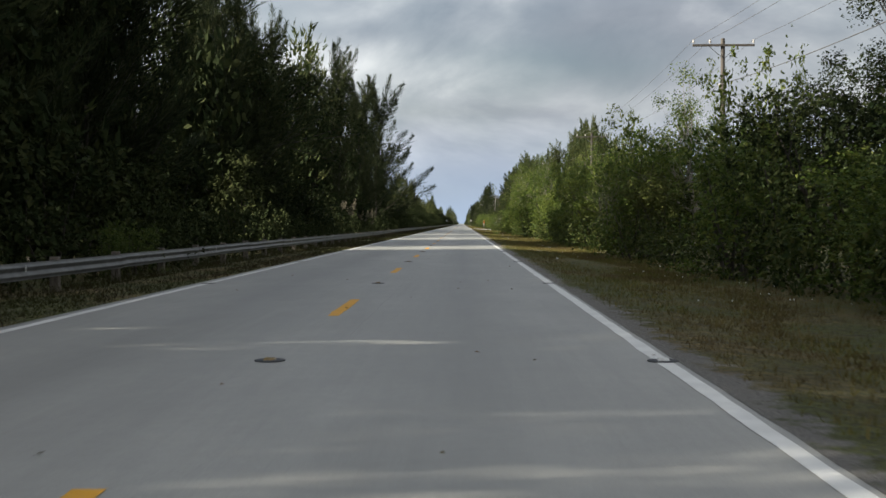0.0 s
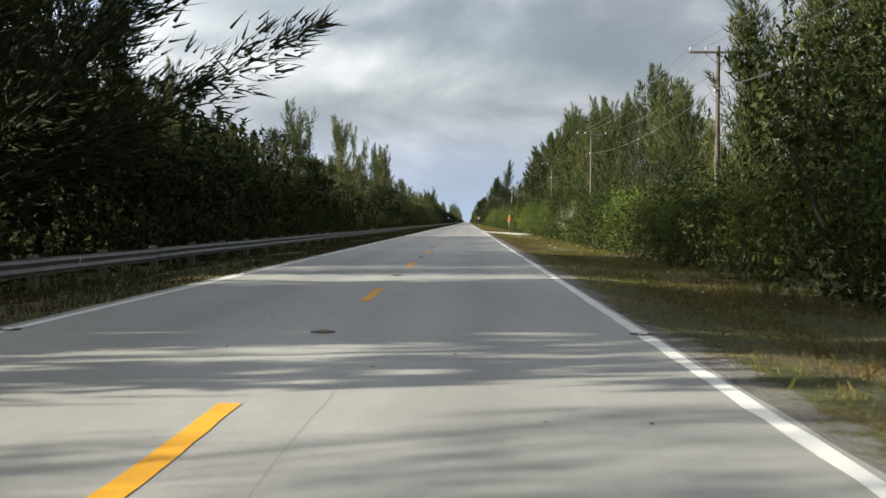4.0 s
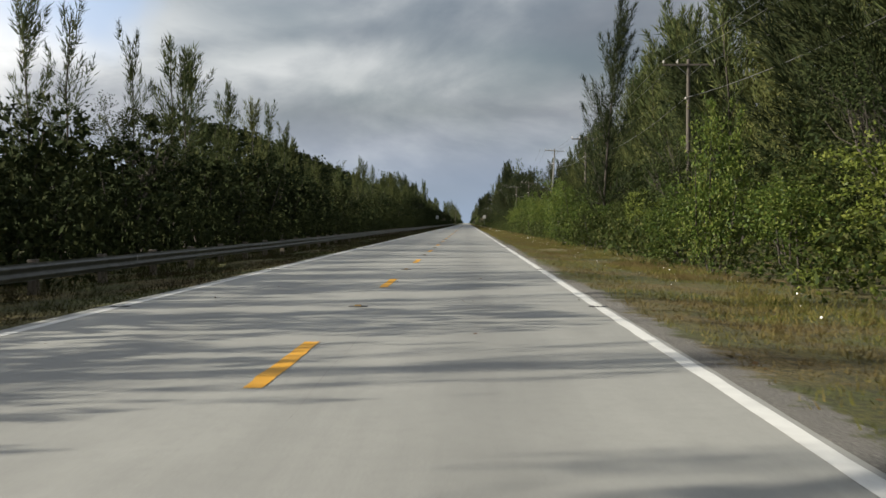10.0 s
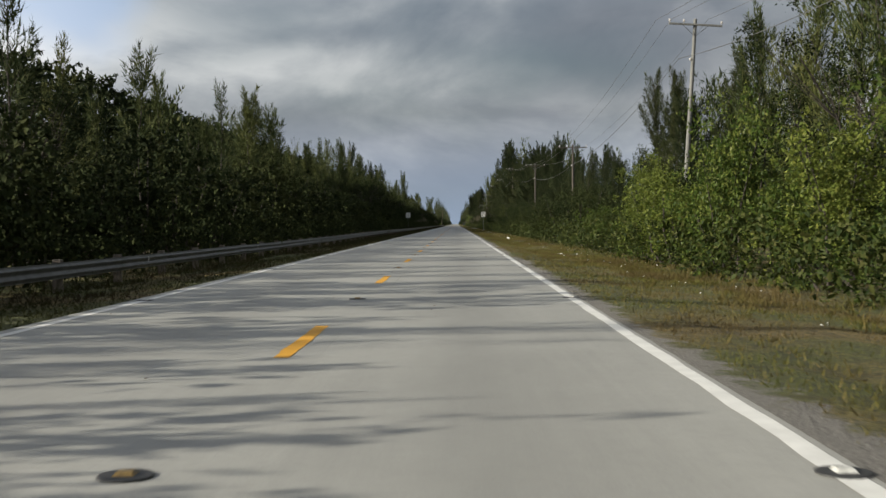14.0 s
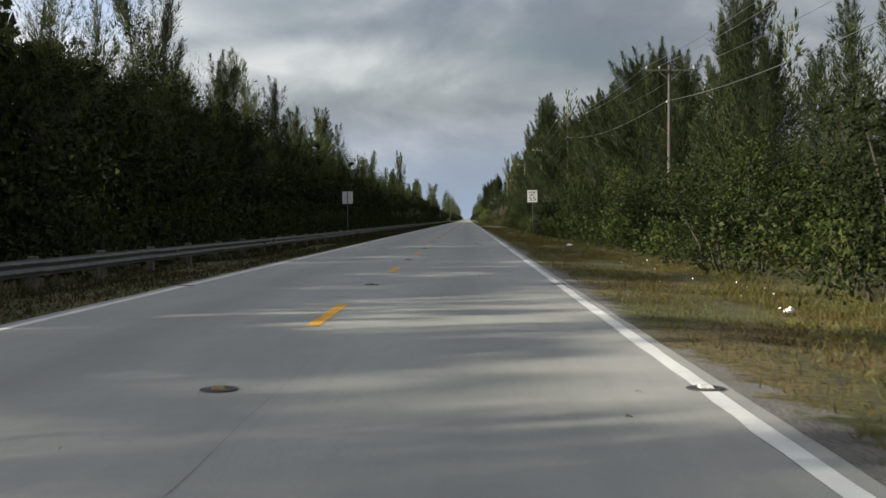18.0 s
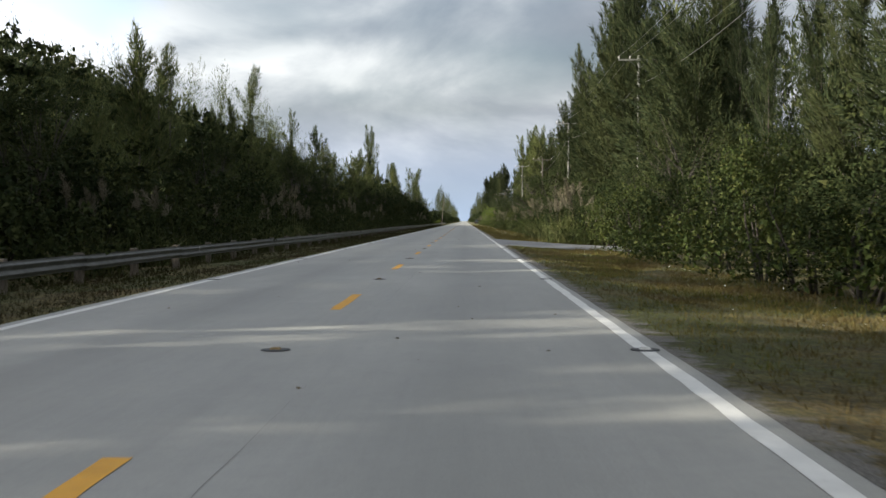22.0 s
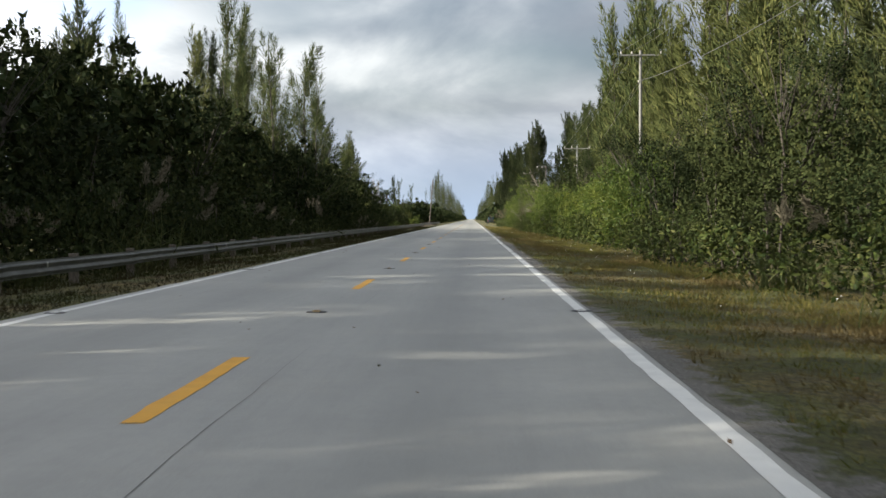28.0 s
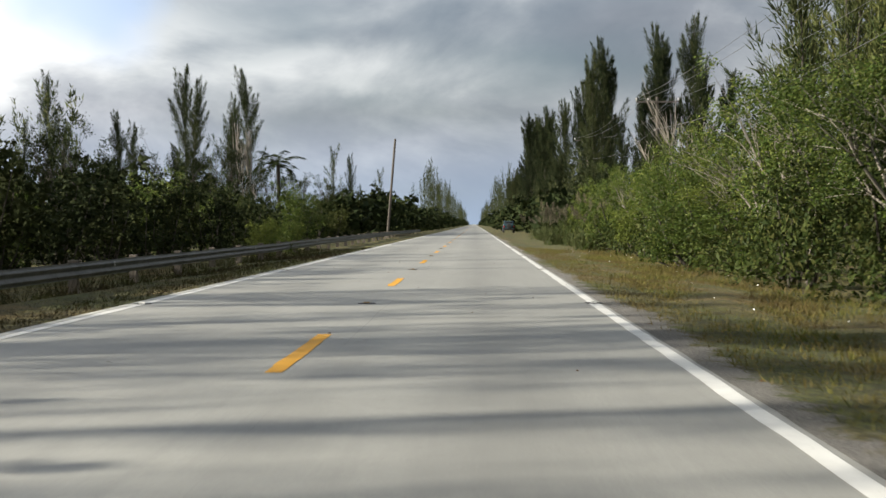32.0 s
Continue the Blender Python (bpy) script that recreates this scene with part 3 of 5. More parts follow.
def markings(road):
    for side, s in ((-1, 3), (1, 4)):
        v, f = strip(side * LANE, 0.135, -60, 1100, 0.5, 0.004, 0.006, s)
        v2, f2 = strip(side * LANE, 0.135, 1100, 4000, 100, 0.004, 0, s)
        put("edge_line", raw_mesh("edge_line", *join([(v, f), (v2, f2)]), M_WHITE), road, "worn white edge line")
    dash = raw_mesh("lane_dash", *strip(0, 0.15, 0, 3.05, 0.3, 0.004, 0.005, 6), M_YELLOW)
    for k in range(-3, 118):
        put("lane_dash", dash, road, m=Matrix.Translation((0, 12.192 * k, 0)))
    # raised markers on round tar patches, between the dashes and on the edge lines
    bm = lathe([(0.135, 0.0045), (0.132, 0.010), (0.10, 0.012)], 14)
    patch = bpy.data.meshes.new("tar_patch")
    bm.to_mesh(patch)
    bm.free()
    patch.materials.append(M_TAR)
    caps = []
    for name, mtl in (("amber_marker", M_AMBER), ("white_marker", M_REFLECT)):
        bm = block((0.10, 0.10, 0.018), (0, 0, 0.021))
        for vert in bm.verts:
            if vert.co.z > 0.02:
                vert.co.x *= 0.75
                vert.co.y *= 0.55
        me = bpy.data.meshes.new(name)
        bm.to_mesh(me)
        bm.free()
        me.materials.append(mtl)
        caps.append(me)
    for k in range(-2, 92):
        for x in (0.0, LANE, -LANE):
            p = put("tar_patch", patch, road, m=Matrix.Translation((x, 12.192 * k + 7.62, 0)))
            put("road_marker", caps[0 if x == 0 else 1], p)
    # the lengthwise joint crack beside the centre line
    v, f, y = [], [], -40.0
    x = 0.55
    while y < 1060:
        x = 0.46 + 0.14 * math.sin(y * 0.011) + 0.05 * noise.noise((0, y * 0.4, 2.0)) + 0.02 * noise.noise((0, y * 2.0, 5.0))
        w = max(0.0002, 0.0004 + 0.0038 * noise.noise((4, y * 0.11, 0)))
        v += [(x - w, y, 0.003), (x + w, y, 0.003)]
        y += 0.4
    f = [(2 * i, 2 * i + 1, 2 * i + 3, 2 * i + 2) for i in range(len(v) // 2 - 1)]
    put("joint_crack", raw_mesh("joint_crack", v, f, M_CRACK), road, "thin dark lengthwise crack")


ROAD = setting()
markings(ROAD)


# ---- guardrail ----
def guardrail():
    root = tagged(new("guardrail"), "weathered galvanised W-beam guardrail on timber posts beside the road", "guardrail")
    x0, zt = -6.15, 0.47
    prof = [(0.0, zt), (-0.02, zt - 0.015), (0.055, zt - 0.06), (0.06, zt - 0.09), (0.0, zt - 0.135), (0.0, zt - 0.175), (0.06, zt - 0.22), (0.055, zt - 0.25), (-0.02, zt - 0.295), (0.0, zt - 0.311)]
    sec = 7.62
    v, f = [], []
    for y in (0.0, sec / 2, sec + 0.08):
        v += [(px, y, pz) for px, pz in prof]
    n = len(prof)
    f = [(j * n + i, j * n + i + 1, (j + 1) * n + i + 1, (j + 1) * n + i) for j in range(2) for i in range(n - 1)]
    back = [(px - 0.006, py, pz) for px, py, pz in v]
    m = len(v)
    f += [(a + m, d + m, c + m, b + m) for a, b, c, d in f]
    v = v + back
    # close the top edge so that the beam has thickness
    f += [(j * n, (j + 1) * n, (j + 1) * n + m, j * n + m) for j in range(2)]
    beam = raw_mesh("rail_beam", v, f, M_STEEL)
    bm = block((0.17, 0.15, 1.1), (-0.14, 0, zt - 0.50), 0.008)
    post = bpy.data.meshes.new("rail_post")
    bm.to_mesh(post)
    bm.free()
    post.materials.append(M_POST)
    bm = block((0.012, 0.05, 0.10), (0.067, 0, zt - 0.10), 0.003)
    refl = bpy.data.meshes.new("reflector")
    bm.to_mesh(refl)
    bm.free()
    refl.materials.append(M_REFLECT)
    r = random.Random(4)
    y, k = -30.0, 0
    while y < 1110:
        lean = 0.03 * math.sin(y * 0.021) + 0.02 * math.sin(y * 0.13)
        drop = 0.02 * math.sin(y * 0.05)
        mtx = Matrix.Translation((x0 + lean, y, drop)) @ Matrix.Rotation(r.uniform(-0.0018, 0.0018), 4, "X") @ Matrix.Rotation(r.uniform(-0.001, 0.001), 4, "Z")
        b = put("rail_beam", beam, root, m=mtx)
        if k % 2 == 0:
            put("reflector", refl, b, "small white reflector", Matrix.Translation((0, 1.9, 0)))
        put("rail_post", post, root, m=Matrix.Translation((x0 + lean, y + 0.05, drop)))
        if y < 1090:
            put("rail_post", post, root, m=Matrix.Translation((x0 + lean, y + 3.86, drop)))
        y += sec
        k += 1


guardrail()


# ---- plants ----
def pine_shape(seed, h, slim, dense, airy=0.1, per=150, broad=0.0, wide=0.0):
    """Feathery pine: a leader and steep limbs, each limb a flame-shaped plume of fine needles."""
    r = np.random.default_rng(seed)
    zs = np.linspace(0, 1, 8)
    bend = np.cumsum(r.normal(0, 0.010 * h, (8, 2)), 0) * zs[:, None]
    spine = np.stack([bend[:, 0], bend[:, 1], zs * h * 0.97], 1)
    wood = [tube(spine, 0.0066 * h * (1 - 0.93 * zs) + 0.008, 6)]
    cs, ds, ls = [], [], []
    n = int(30 * dense * max(1.0, (h / 10) ** 0.7))
    for i in range(n + 3):
        q = 0.08 + 0.78 * (i + r.uniform(0, 1)) / n
        top = i >= n
        if not top and r.uniform() < airy:
            continue
        q = 0.80 + 0.02 * (i - n) if top else q
        base = np.array([np.interp(q, zs, spine[:, k]) for k in range(3)])
        ang = r.uniform(0, 2 * np.pi)
        rise = 6.0 - 4.0 * wide if top else (r.uniform(0.7, 1.5) + 1.9 * q) * (1 - 0.72 * wide)
        axis = unit(np.array([math.cos(ang), math.sin(ang), rise]))
        reach = h * (0.20 if top else (0.30 - 0.15 * q) * r.uniform(0.6, 1.25)) * (0.75 + 0.25 * slim) * (1 + 0.75 * wide)
        fat = (0.085 if top else 0.12 * r.uniform(0.7, 1.3)) * reach * (0.4 + 0.6 * slim) + 0.10
        curl = np.array([0, 0, r.uniform(0.0, 0.16) * reach])
        off = np.array([math.cos(ang), math.sin(ang), 0]) * slim * h * 0.030 * (1 - q)
        k = max(12, int(per * dense * reach / (0.22 * h) * r.uniform(0.8, 1.2)))
        t = r.uniform(0.02, 1.0, k)
        out = unit(r.normal(size=(k, 3)))
        prof = np.clip(np.sin(np.pi * np.clip(t, 0, 1) ** 0.72), 0.05, 1) ** 0.8
        c = base + off * t[:, None] + axis * (reach * t)[:, None] + curl * (t * t)[:, None] + out * (fat * prof * r.uniform(0.15, 1.25, k))[:, None]
        cs.append(c)
        ds.append(unit(axis * 0.9 + out * 0.45 + r.normal(0, 0.22, (k, 3))))
        ls.append(r.uniform(0.5, 1.25, k) * (0.36 if per > 20 else 0.42) * (h / 10) ** 0.3)
        if per > 20 and not top:
            s = np.linspace(0, 1, 3)[:, None]
            wood.append(tube(base + off * s + axis * reach * 0.75 * s + curl * s ** 2, 0.0022 * h * (1 - 0.85 * s[:, 0]) * (1.2 - q), 3))
    c, d, L = np.concatenate(cs), np.concatenate(ds), np.concatenate(ls)
    return join(wood), blades(c, d, L, L * (broad or (0.14 if per > 20 else 0.30)), r)


def bush_shape(seed, w, h, n, leaf, inner_size=2.1):
    """Dense many-lobed bush on several stems, its leaves in lobes with gaps between."""
    r = np.random.default_rng(seed)
    lobes = []
    for i in range(11):
        a, q = r.uniform(0, 2 * np.pi), math.sqrt(r.uniform(0, 1)) * 0.36
        z = r.uniform(0.18, 0.82)
        lobes.append((np.array([math.cos(a) * q * w, math.sin(a) * q * w, z * h]), r.uniform(0.17, 0.30) * w * (1.05 - 0.4 * z)))
    lobes.append((np.array([0, 0, 0.45 * h]), 0.34 * w))
    wood = []
    for c, rad in lobes[:7]:
        foot = np.array([c[0] * 0.25 + r.normal(0, 0.12), c[1] * 0.25 + r.normal(0, 0.12), -0.15])
        mid = (foot + c) / 2 + r.normal(0, 0.18, 3)
        wood.append(tube([foot, mid, c], [0.055, 0.038, 0.014], 4))
    size = np.array([rad ** 2 for _, rad in lobes])
    cen_all, rad_all = np.array([c for c, _ in lobes]), np.array([q for _, q in lobes])
    # leafy twigs: clumps set over the lobes with dark gaps between
    m = max(24, n // 34)
    host = r.choice(len(lobes), m, p=size / size.sum())
    td = unit(r.normal(size=(m, 3)) + [0, 0, 0.25])
    twig = cen_all[host] + td * (rad_all[host] * r.uniform(0.70, 1.18, m))[:, None] * np.array([1, 1, 1.15])
    spread = 0.060 * w * r.uniform(0.55, 1.35, m)
    pick = r.integers(m, size=n)
    d = unit(td[pick] * 0.5 + r.normal(0, 0.7, (n, 3)))
    c = twig[pick] + unit(r.normal(size=(n, 3))) * (spread[pick] * r.uniform(0.2, 1.0, n))[:, None]
    # long shoots that break the outline
    shoots = []
    for i in range(12):
        b, rr = lobes[r.integers(len(lobes))]
        sd = unit(np.array([*r.normal(0, 0.6, 2), r.uniform(0.3, 1.2)]))
        ln = rr * r.uniform(1.0, 1.75)
        t = r.uniform(0.5, 1.0, 14)
        shoots.append(b + sd * (ln * t)[:, None] + r.normal(0, 0.06, (14, 3)))
    sc = np.concatenate(shoots)
    c = np.concatenate([c, sc])
    d = np.concatenate([d, unit(r.normal(size=(len(sc), 3)))])
    d = unit(d * 0.55 + r.normal(0, 0.7, d.shape) + [0, 0, -0.15])
    low = np.maximum(c[:, 2], 0.05 + 0.1 * r.uniform(size=len(c)))
    c[:, 2] = low
    L = leaf * r.uniform(0.6, 1.4, len(c))
    outer = blades(c, d, L, L * 0.66, r)
    # coarse inner growth, which closes the bush
    k = n // 3
    pick = r.choice(len(lobes), k, p=size / size.sum())
    c2 = np.array([q for q, _ in lobes])[pick] + unit(r.normal(size=(k, 3))) * (np.array([q for _, q in lobes])[pick] * r.uniform(0.2, 0.72, k))[:, None]
    c2[:, 2] = np.maximum(c2[:, 2], 0.05)
    inner = leaves(c2, unit(r.normal(size=(k, 3))), leaf * inner_size, leaf * inner_size * 0.5, r)
    return join(wood), join([outer, inner])


def broad_shape(seed, h, w, n, leaf, stout=1.0):
    """Open broad-leaved tree: forked trunk, limbs, leaf clumps at the limb ends."""
    r = np.random.default_rng(seed)
    wood, cs = [], []
    fork = np.array([r.normal(0, 0.1), r.normal(0, 0.1), h * 0.32])
    wood.append(tube([(0, 0, -0.2), fork * [0.5, 0.5, 0.5], fork], [0.016 * h * stout, 0.013 * h * stout, 0.011 * h * stout], 7))
    for i in range(9):
        a = 2 * np.pi * (i + r.uniform(0, 0.7)) / 9
        tip = np.array([math.cos(a) * w * r.uniform(0.15, 0.5), math.sin(a) * w * r.uniform(0.15, 0.5), h * r.uniform(0.45, 1.0) ** 0.9])
        mid = fork * 0.5 + tip * 0.5 + r.normal(0, 0.05 * h, 3) * [1, 1, 0.4]
        wood.append(tube([fork, mid, tip], [0.008 * h * stout, 0.005 * h * stout, 0.0018 * h * stout], 5))
        for j in range(8):
            o = tip + r.normal(0, 0.12 * w, 3) * [1, 1, 0.8] if j else tip
            wood.append(tube([mid, (mid + o) / 2 + r.normal(0, 0.1, 3), o], [0.003 * h, 0.002 * h, 0.001 * h], 3))
            cs.append((o, r.uniform(0.06, 0.105) * w))
    pick = r.integers(len(cs), size=n)
    rad = np.array([q for _, q in cs])[pick]
    c = np.array([q for q, _ in cs])[pick] + unit(r.normal(size=(n, 3))) * (rad * r.uniform(0.3, 1.1, n))[:, None]
    L = leaf * r.uniform(0.6, 1.4, n)
    return join(wood), leaves(c, unit(r.normal(0, 0.8, (n, 3)) + [0, 0, -0.2]), L, L * 0.6, r)


def plant(name, shape, leaf_mat, label, category, group, bark=None):
    (wv, wf), (lv, lf) = shape
    root = new(name)
    put("trunk", raw_mesh("trunk", wv, wf, bark or M_BARK, True), root)
    put("crown", raw_mesh("crown", lv, lf, leaf_mat), root)
    return tagged(root, label, category, group)


def at(x, y, rot=0.0, s=1.0, sz=None, lean=(0, 0), z=None):
    return Matrix.Translation((x, y, ground_z(x) - 0.03 if z is None else z)) @ Euler((lean[0], lean[1], rot)).to_matrix().to_4x4() @ Matrix.Diagonal((s, s, sz or s, 1))


FIRST_USED = set()


def place(tmpl, m, label=""):
    """The template itself at its first place, then copies."""
    if tmpl.name not in FIRST_USED:
        FIRST_USED.add(tmpl.name)
        tmpl.matrix_basis = m
        ob = tmpl
    else:
        ob = copy_thing(tmpl, m @ Matrix.Diagonal([1 / k for k in tmpl.scale] + [1]))
    if label:
        tagged(ob, label)
    return ob


def scatter(name, shapes, spots, leaf_mat, label, category):
    """One mesh of many plants, for woods that nobody could count. spots: x, y, turn, scale, height scale."""
    vs, fs, n = [], [], 0
    for i, (x, y, a, s, sz) in enumerate(spots):
        v, f = shapes[i % len(shapes)]
        ca, sa = math.cos(a), math.sin(a)
        vs.append(np.stack([(v[:, 0] * ca - v[:, 1] * sa) * s + x, (v[:, 0] * sa + v[:, 1] * ca) * s + y, v[:, 2] * sz + ground_z(x) - 0.05], 1))
        fs.append(f + n)
        n += len(v)
    return tagged(new(name, raw_mesh(name, np.concatenate(vs), np.concatenate(fs), leaf_mat)), label, category, kind="stuff")


PINES = [plant("pine_tree", pine_shape(11 + i, 10.0, (0.85, 1.05, 0.7, 1.2, 0.95, 0.8)[i], (1.0, 1.15, 0.9, 1.25, 0.9, 0.7)[i], (0.1, 0.05, 0.15, 0.0, 0.2, 0.35)[i]), M_PINE, "tall feathery grey-green pine in the roadside woods", "tree", "roadside pines") for i in range(6)]
TALLS = [plant("pine_tree", pine_shape(221 + i, 16.0, (0.85, 1.05, 0.75)[i], (1.1, 1.25, 1.0)[i], (0.1, 0.0, 0.15)[i], 300, 0.10), M_SHADEPINE, "very tall feathery pine towering over the roadside bushes", "tree", "roadside pines") for i in range(3)]
WIDES = [plant("spreading_pine", pine_shape(231 + i, 14.0, 1.0, 1.5, 0.05, 230, 0, 0.7), M_SHADEPINE, "broad pine with long feathery upswept boughs, needles darkened for shade", "tree", "spreading pines") for i in range(3)]
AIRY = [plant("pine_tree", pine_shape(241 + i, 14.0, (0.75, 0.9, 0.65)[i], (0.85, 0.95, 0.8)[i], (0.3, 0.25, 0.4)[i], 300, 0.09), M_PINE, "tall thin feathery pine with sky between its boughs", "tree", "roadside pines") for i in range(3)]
COLUMNS = [plant("columnar_pine", pine_shape(211 + i, 16.0, 0.55, 1.3, 0.0, 260, 0.11), M_SHADEPINE, "dense upright dark green pine in a close stand", "tree", "upright pines") for i in range(2)]
BUSHES = [plant("leafy_bush", bush_shape(31 + i, 4.2, 4.4, 4600, 0.092, 1.7), M_PEPPER, "dense glossy green bush at the edge of the verge", "bush", "bushes along the verge") for i in range(5)]
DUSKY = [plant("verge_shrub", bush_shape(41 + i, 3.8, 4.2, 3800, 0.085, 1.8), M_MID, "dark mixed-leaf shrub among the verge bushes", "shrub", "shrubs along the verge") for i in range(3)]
SHADY = [plant("shady_bush", bush_shape(51 + i, 4.6, 4.8, 1700, 0.15), M_SHADE_OLIVE, "dense olive bush in leaves darkened for shade behind the guardrail", "bush", "bushes behind the guardrail") for i in range(4)]
# verge bushes again, with the shade put into their leaf colour
GLOOMY = [plant("dark_bush", bush_shape(61 + i, 4.0, 4.4, 4200, 0.085, 1.6), M_SHADE_OLIVE, "dense verge bush in leaves darkened for shade", "bush", "bushes along the verge") for i in range(3)]
BROADS = [plant("broadleaf_tree", broad_shape(71 + i, 7.0, 5.0, 6500, 0.09), M_SHADE_OLIVE, "open-crowned broadleaf tree in the roadside woods", "tree", "roadside broadleaf trees") for i in range(3)]
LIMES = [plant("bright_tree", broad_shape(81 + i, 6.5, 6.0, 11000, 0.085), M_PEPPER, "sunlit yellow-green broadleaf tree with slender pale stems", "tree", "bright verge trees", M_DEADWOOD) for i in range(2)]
GREATS = [plant("great_tree", broad_shape(87 + i, 15.0, 12.0, 20000, 0.17), M_SHADE_OLIVE, "massive dark tree with limbs reaching over the guardrail", "tree", "great roadside trees") for i in range(2)]


# breaks in the wood behind the guardrail that let the sun onto the road
CLEARINGS = ((48, 55), (79, 88), (92, 96), (110, 126), (141, 146))


def cleared(x, y, h, wide):
    """A tree's height, kept under the sun's slant where it would shade one of the breaks."""
    y0 = y - 0.233 * x
    if any(ya - wide < y0 < yb + wide for ya, yb in CLEARINGS):
        return min(h, 0.36 * (-x - 2.5))
    return h


# trees set further back grow taller, to keep the skyline seen from the lane
def left_height(x, y):
    return 1.17 + (tops(LEFT_TOPS, y) - 1.17) * (1.6 - x) / (13.6 if y < 540 else 17.6)


def right_height(x, y):
    if y > 1018:
        return 7.5
    return 1.17 + 0.86 * (tops(RIGHT_TOPS, y) - 1.17) * (x - 1.6) / 10.4


def woods():
    r = random.Random(12)

    def turn():
        return r.uniform(0, 6.28)
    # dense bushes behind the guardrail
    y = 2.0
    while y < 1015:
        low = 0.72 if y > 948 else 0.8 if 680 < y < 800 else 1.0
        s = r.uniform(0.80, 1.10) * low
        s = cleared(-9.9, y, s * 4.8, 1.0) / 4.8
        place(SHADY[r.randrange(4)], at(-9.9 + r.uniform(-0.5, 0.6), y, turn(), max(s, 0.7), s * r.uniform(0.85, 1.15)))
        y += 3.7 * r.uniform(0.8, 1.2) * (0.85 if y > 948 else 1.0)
    # glossy bushes along the other verge
    y = 6.0
    while y < 1030:
        if 227 < y < 236.5 or 702 < y < 713:
            y += 2.0
            continue
        s = r.uniform(0.62, 0.88)
        # a shaded gap, rendered by set-back bushes in the darkened leaf colour
        if 48 < y < 58:
            place(GLOOMY[r.randrange(3)], at(10.6, y, turn(), 1.15, 1.3))
            y += 3.0
            continue
        if y < 140:
            s = min(1.5, tops(RIGHT_TOPS, y) / 5.6) * r.uniform(0.75, 1.1)
        if 713 < y < 800:
            s *= 0.85
        # darker kinds take over along the shaded stretch, in place of shade
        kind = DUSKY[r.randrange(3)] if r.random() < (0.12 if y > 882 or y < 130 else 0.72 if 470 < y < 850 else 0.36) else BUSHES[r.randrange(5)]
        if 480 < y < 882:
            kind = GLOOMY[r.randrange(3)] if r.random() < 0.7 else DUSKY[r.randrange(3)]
        if r.random() < 0.92:
            place(kind, at(8.9 + 0.5 * max(0, s - 0.9) + r.uniform(-0.6, 1.5), y, turn(), max(s, 0.85) * r.uniform(0.75, 1.15), s * r.uniform(0.6, 1.4)))
        y += 3.4 * r.uniform(0.75, 1.25) * max(0.95, s)
    # pines on the guardrail's side: one to each height of the table, lower ones between
    y = -4.0
    while y < 992:
        if y > 940:
            x = r.uniform(-26, -20)
        elif y < 540:
            x = r.uniform(-13, -11)
            if 75 < y < 200:
                x = r.uniform(-10.8, -9.3)
        else:
            x = r.uniform(-17, -14.5)
        h = left_height(x, y) if y > 70 else 15.0 * r.uniform(0.9, 1.1)
        if r.random() < 0.35 and y > 200:
            h *= r.uniform(0.6, 0.85)
        h = cleared(x, y, h, 1.8)
        k = r.randrange(6) if not (170 < y < 480) else r.choice((2, 4, 5, 5)) if y < 260 else r.choice((0, 2, 2, 4, 5, 5))
        lean = (r.uniform(-0.05, 0.05), r.uniform(-0.04, 0.06))
        if h > 11.0 and y > 185 and r.random() < 0.7:
            place(AIRY[r.randrange(3)], at(x, y, turn(), h / 14 * r.uniform(0.85, 1.1), h / 14, lean))
        elif h > 12.5:
            place(TALLS[r.randrange(3)], at(x, y, turn(), h / 16 * r.uniform(0.85, 1.1), h / 16, lean))
        elif h > 3.5:
            place(PINES[k], at(x, y, turn(), h / 10 * r.uniform(0.85, 1.1), h / 10, lean))
        y += (4.2 if y < 205 else 4.6 if 330 < y < 500 else 6.2) * r.uniform(0.75, 1.25)
    for i in range(10):
        h = r.uniform(10.5, 13.5)
        place(AIRY[i % 3], at(r.uniform(-11, -9.4), 906 + 5.2 * i, turn(), h / 14 * 1.2, h / 14 * (1.0 if i < 5 else 0.78)))
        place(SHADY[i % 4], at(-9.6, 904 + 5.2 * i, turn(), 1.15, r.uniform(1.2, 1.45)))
    # mixed green bushes and small trees round the palm
    y = 962.0
    while y < 1110:
        kind = r.choice((BUSHES[0], BUSHES[3], DUSKY[1], DUSKY[2]))
        k = r.uniform(0.75, 1.1)
        place(kind, at(r.uniform(-15, -11.5), y, turn(), k, k * r.uniform(0.8, 1.15)))
        if r.random() < 0.25:
            place(BROADS[r.randrange(3)], at(r.uniform(-19, -14), y, turn(), 0.8, r.uniform(0.75, 1.05)))
        y += r.uniform(2.5, 4.5)
    # lone pines far behind the low bushes
    for x, y, h in ((-24.3, 1080, 19.0), (-28, 1086, 17.0), (-35, 1094, 21.5), (-32.5, 1088, 19.0), (-42, 1090, 15.5), (-50, 1088, 20.0), (-47, 1084, 14.0), (-38, 1082, 13.5), (-20, 1150, 14.0), (-16, 1158, 11.5), (-23, 1066, 13.0), (-55, 1092, 15.0), (-14, 1076, 10.0)):
        if h > 12.5:
            place(TALLS[r.choice((0, 2))], at(x, y, turn(), h / 16 * 0.9, h / 16, (0, r.uniform(-0.03, 0.03))))
        else:
            place(PINES[5], at(x, y, turn(), h / 10, h / 10))
    # the broad pine whose boughs reach over the road, and others like it
    for x, y, s, a in ((-9.4, 141, 1.3, 0.4), (-12.5, 62, 1.1, 3.0), (-12.5, 40, 1.1, 5.0), (-12, 22, 1.1, 0.2)):
        h = 14 * s if y > 100 else cleared(x, y, 14 * s, 1.0)
